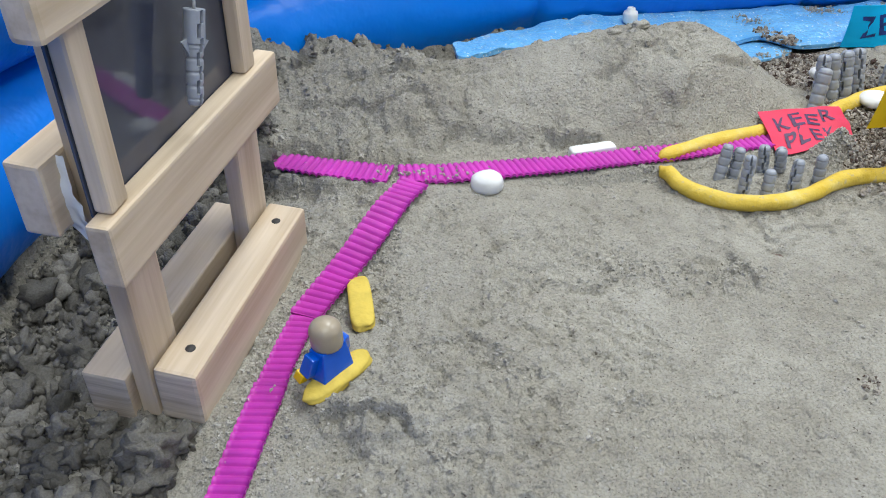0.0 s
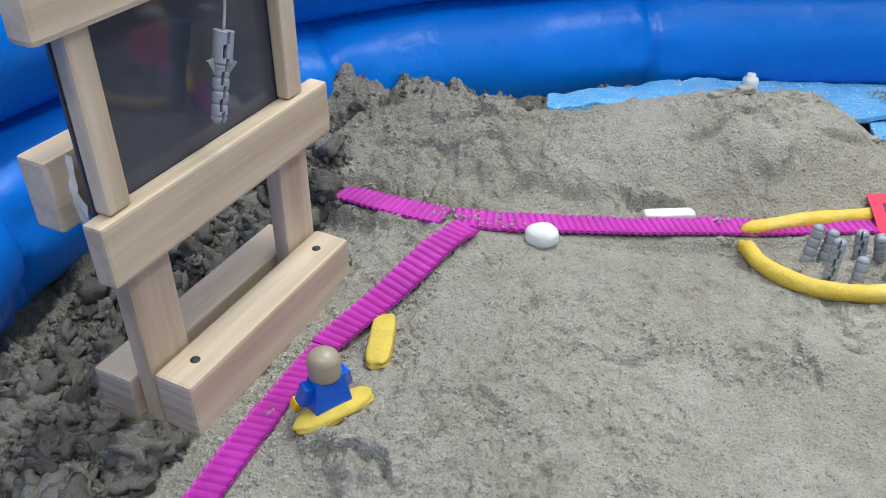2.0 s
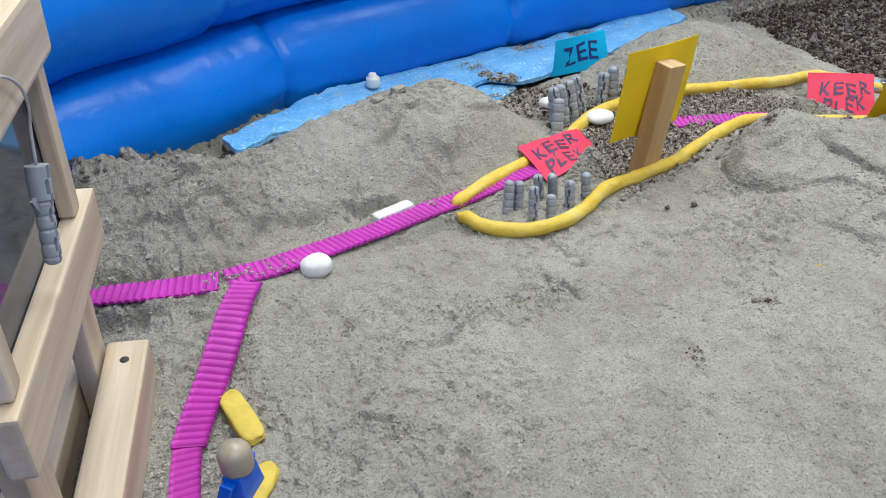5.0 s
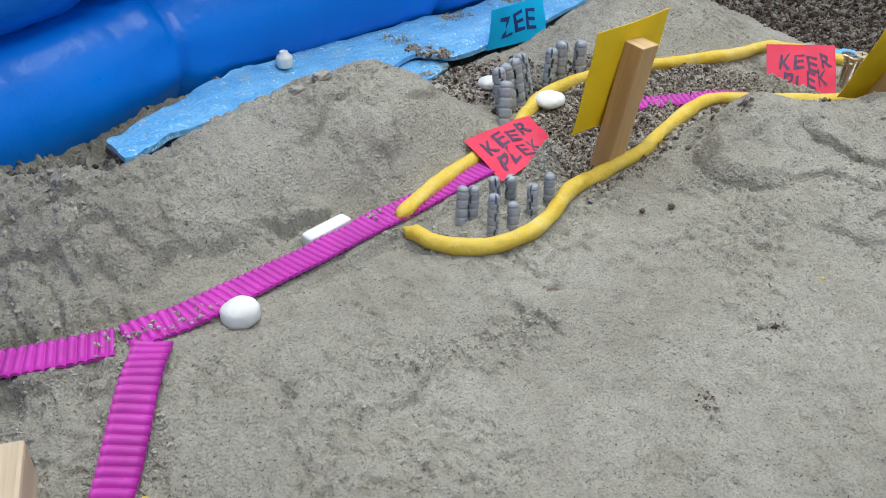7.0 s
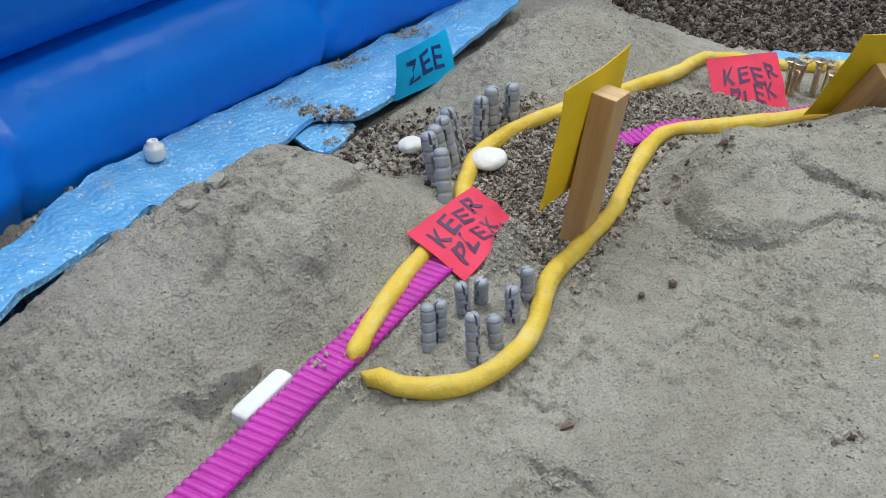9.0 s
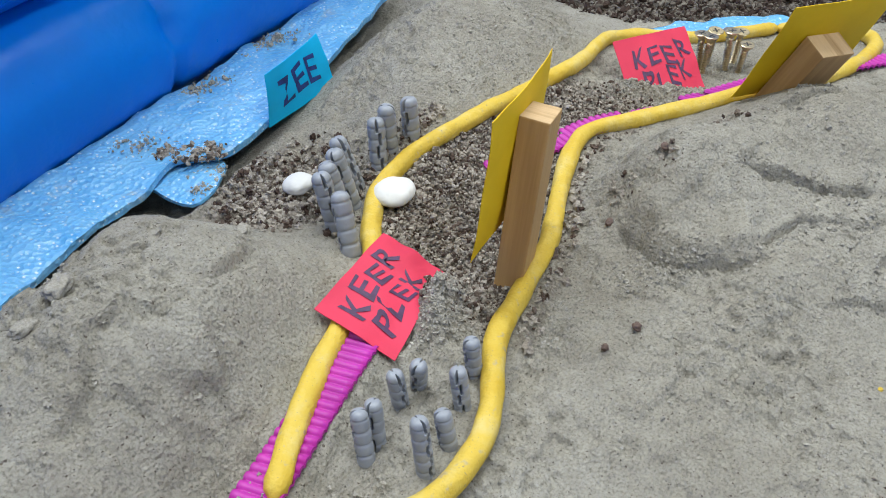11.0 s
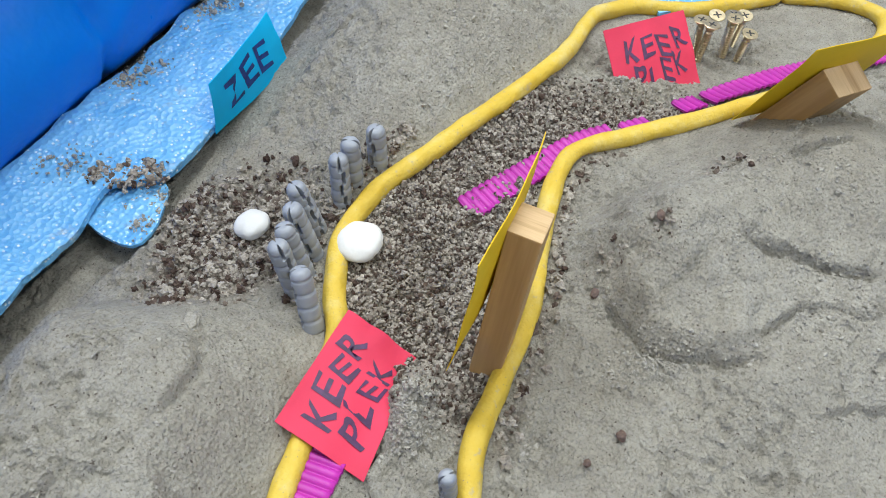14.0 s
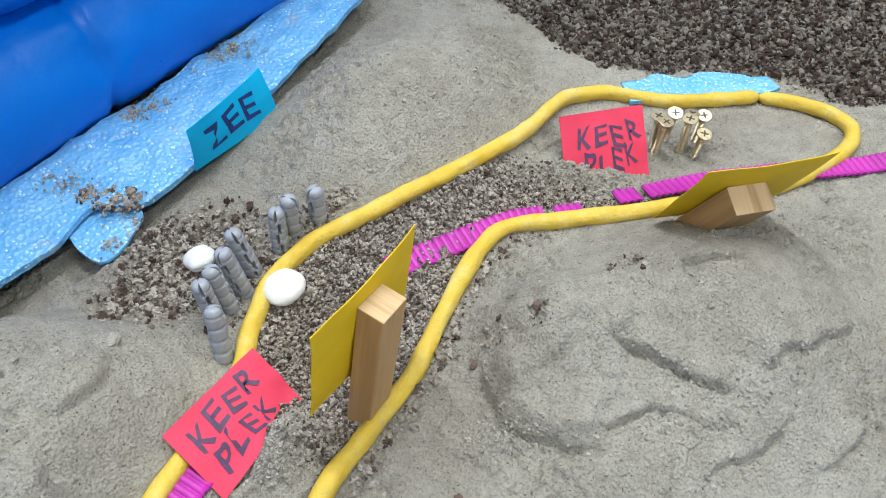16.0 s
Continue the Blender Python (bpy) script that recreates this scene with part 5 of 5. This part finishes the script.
SPOTS = [(0.218, 0.4105), (0.221, 0.4125), (0.225, 0.4115), (0.229, 0.4135), (0.233, 0.4115), (0.094, 0.319), (0.105, 0.324), (0.117, 0.317), (0.145, 0.322), (0.155, 0.318), (0.09, 0.236), (0.038, 0.257), (0.047, 0.250), (-0.015, 0.228), (-0.020, 0.207), (0.020, 0.214), (0.012, 0.241), (-0.04, 0.368), (-0.023, 0.358), (0.14, 0.388), (0.145, 0.392), (0.227, 0.4105), (0.232, 0.415), (0.222, 0.405), (0.238, 0.4185), (0.242, 0.422), (0.240, 0.414), (0.2315, 0.4200), (0.2345, 0.4185), (0.2385, 0.4215), (0.2275, 0.4165), (0.425, 0.437), (0.432, 0.431), (0.295, 0.350), (0.290, 0.357), (0.287, 0.364), (-0.055, 0.275), (-0.058, 0.30), (-0.045, 0.330), (-0.052, 0.345), (0.425, 0.436), (0.43, 0.425), (0.445, 0.412), (0.455, 0.405)]
crumbs("crumb_clusters", clusters(SPOTS, 80, 0.0055, 0.0003, 0.0010, 9), SMALL, CRUMB_GREY, "clusters of sand crumbs broken from the pressed sand", 19, 0.2)
crumbs("soil_specks", clusters([(0.1828, 0.2488), (0.2356, 0.2645), (0.330, 0.376), (0.318, 0.388), (0.376, 0.371), (0.384, 0.366)], 26, 0.0035, 0.0004, 0.0014, 10), SMALL, CRUMB_BROWN, "dark soil specks on the sand", 20)
crumbs("foam_soil", clusters([(0.248, 0.585), (0.252, 0.579), (0.255, 0.573), (0.254, 0.566), (0.247, 0.577), (0.243, 0.588)], 60, 0.0032, 0.0004, 0.0015, 31), SMALL, CRUMB_BROWN, "dark soil crumbs lying on the foam sheet", 31, 0.8, 0.0925)
crumbs("flap_sand", clusters([(0.240, 0.556), (0.234, 0.5545), (0.246, 0.559), (0.250, 0.563), (0.241, 0.566)], 45, 0.0030, 0.0003, 0.0009, 36), TINY, CRUMB_GREY, "sand dust lying on the foam flap", 36, 0.8, 0.0876)
crumbs("foam_sand", clusters([(0.353, 0.632), (0.361, 0.626), (0.340, 0.628), (0.290, 0.622), (0.283, 0.619), (0.240, 0.598), (0.230, 0.612), (0.300, 0.618)], 60, 0.0055, 0.0003, 0.0011, 32), TINY, CRUMB_GREY, "sand dust lying on the foam sheet", 32, 0.8, 0.0965)
VERGE = [(ax + (bx - ax) * k / 9 + side * 0.0088, ay + (by - ay) * k / 9 - side * 0.0030) for (ax, ay), (bx, by) in (((-0.0535, 0.165), (-0.0430, 0.243)), ((-0.0430, 0.243), (-0.0352, 0.283)), ((-0.0352, 0.283), (-0.0055, 0.337))) for k in range(9) for side in (-1, 1)]
VERGE += [(0.1350, 0.3935), (0.1390, 0.3915), (0.1320, 0.3950), (0.1420, 0.3885), (0.1270, 0.3975), (0.1500, 0.3865), (0.1580, 0.3860)]
crumbs("verge_crumbs", clusters(VERGE, 26, 0.0026, 0.0003, 0.0011, 43), SMALL, CRUMB_GREY, "sand crumbs pushed up along the card road", 43, 0.4)
EDGE_SPOTS = [(px, py) for line, height, reach, sharp, gap, seed in EDGES for k in range(len(line) - 1) for px, py in (line[k], ((line[k][0] + line[k + 1][0]) / 2, (line[k][1] + line[k + 1][1]) / 2))]
crumbs("edge_crumbs", clusters(EDGE_SPOTS, 9, 0.0030, 0.0003, 0.0008, 33), SMALL, CRUMB_GREY, "sand crumbs along the torn edges of the pressed sand", 33, 0.3)
crumbs("road_crumbs", clusters([(-0.007, 0.367), (-0.003, 0.371), (0.003, 0.368), (0.010, 0.369), (0.016, 0.365), (0.020, 0.371), (0.027, 0.369), (0.030, 0.374), (0.038, 0.373), (0.044, 0.376), (0.124, 0.410), (0.135, 0.412), (-0.043, 0.243), (-0.036, 0.283), (-0.009, 0.372)], 34, 0.0032, 0.0003, 0.0009, 21), TINY, CRUMB_GREY, "fine sand crumbs spilled on the card road", 21, 5.0)

for sx, sy, size, turn in ((0.2607, 0.3521, (0.0019, 0.0016, 0.0013), 20), (0.2459, 0.357, (0.0014, 0.0013, 0.0012), 0), (0.331, 0.377, (0.0024, 0.0013, 0.0012), 30), (0.305, 0.386, (0.0026, 0.0014, 0.0012), 10)):
    lump("brown_stone", sx, sy, size, STONE, "tiny brown stone lying on the sand", "stone", turn, sx * 90, 2.2, 0.2, 0.3, "brown stones on the sand")
lump("wood_chip", 0.1755, 0.3368, (0.0034, 0.0008, 0.0007), STONE, "small brown wood chip sunk in the sand", "wood chip", -18, 3, 4.0, 1.6, 0.2)
lump("clay_crumb", 0.2784, 0.2748, (0.0010, 0.0008, 0.0006), YELLOW_CLAY, "tiny yellow clay crumb on the sand", "clay lump", 0, 3, 2.0, 0.1, 0.2)

for sx, sy, size, turn in ((0.134, 0.488, (0.0055, 0.0032, 0.0022), 25), (0.1185, 0.4835, (0.0040, 0.0026, 0.0018), -10), (0.2035, 0.487, (0.0038, 0.0026, 0.0018), 40)):
    lump("sand_flake", sx, sy, size, CRUMB_GREY, "flat flake of pressed grey sand lying on the mound", "sand clod", turn, sx * 70, 3.0, 0.25, 0.35, "sand flakes on the mound")
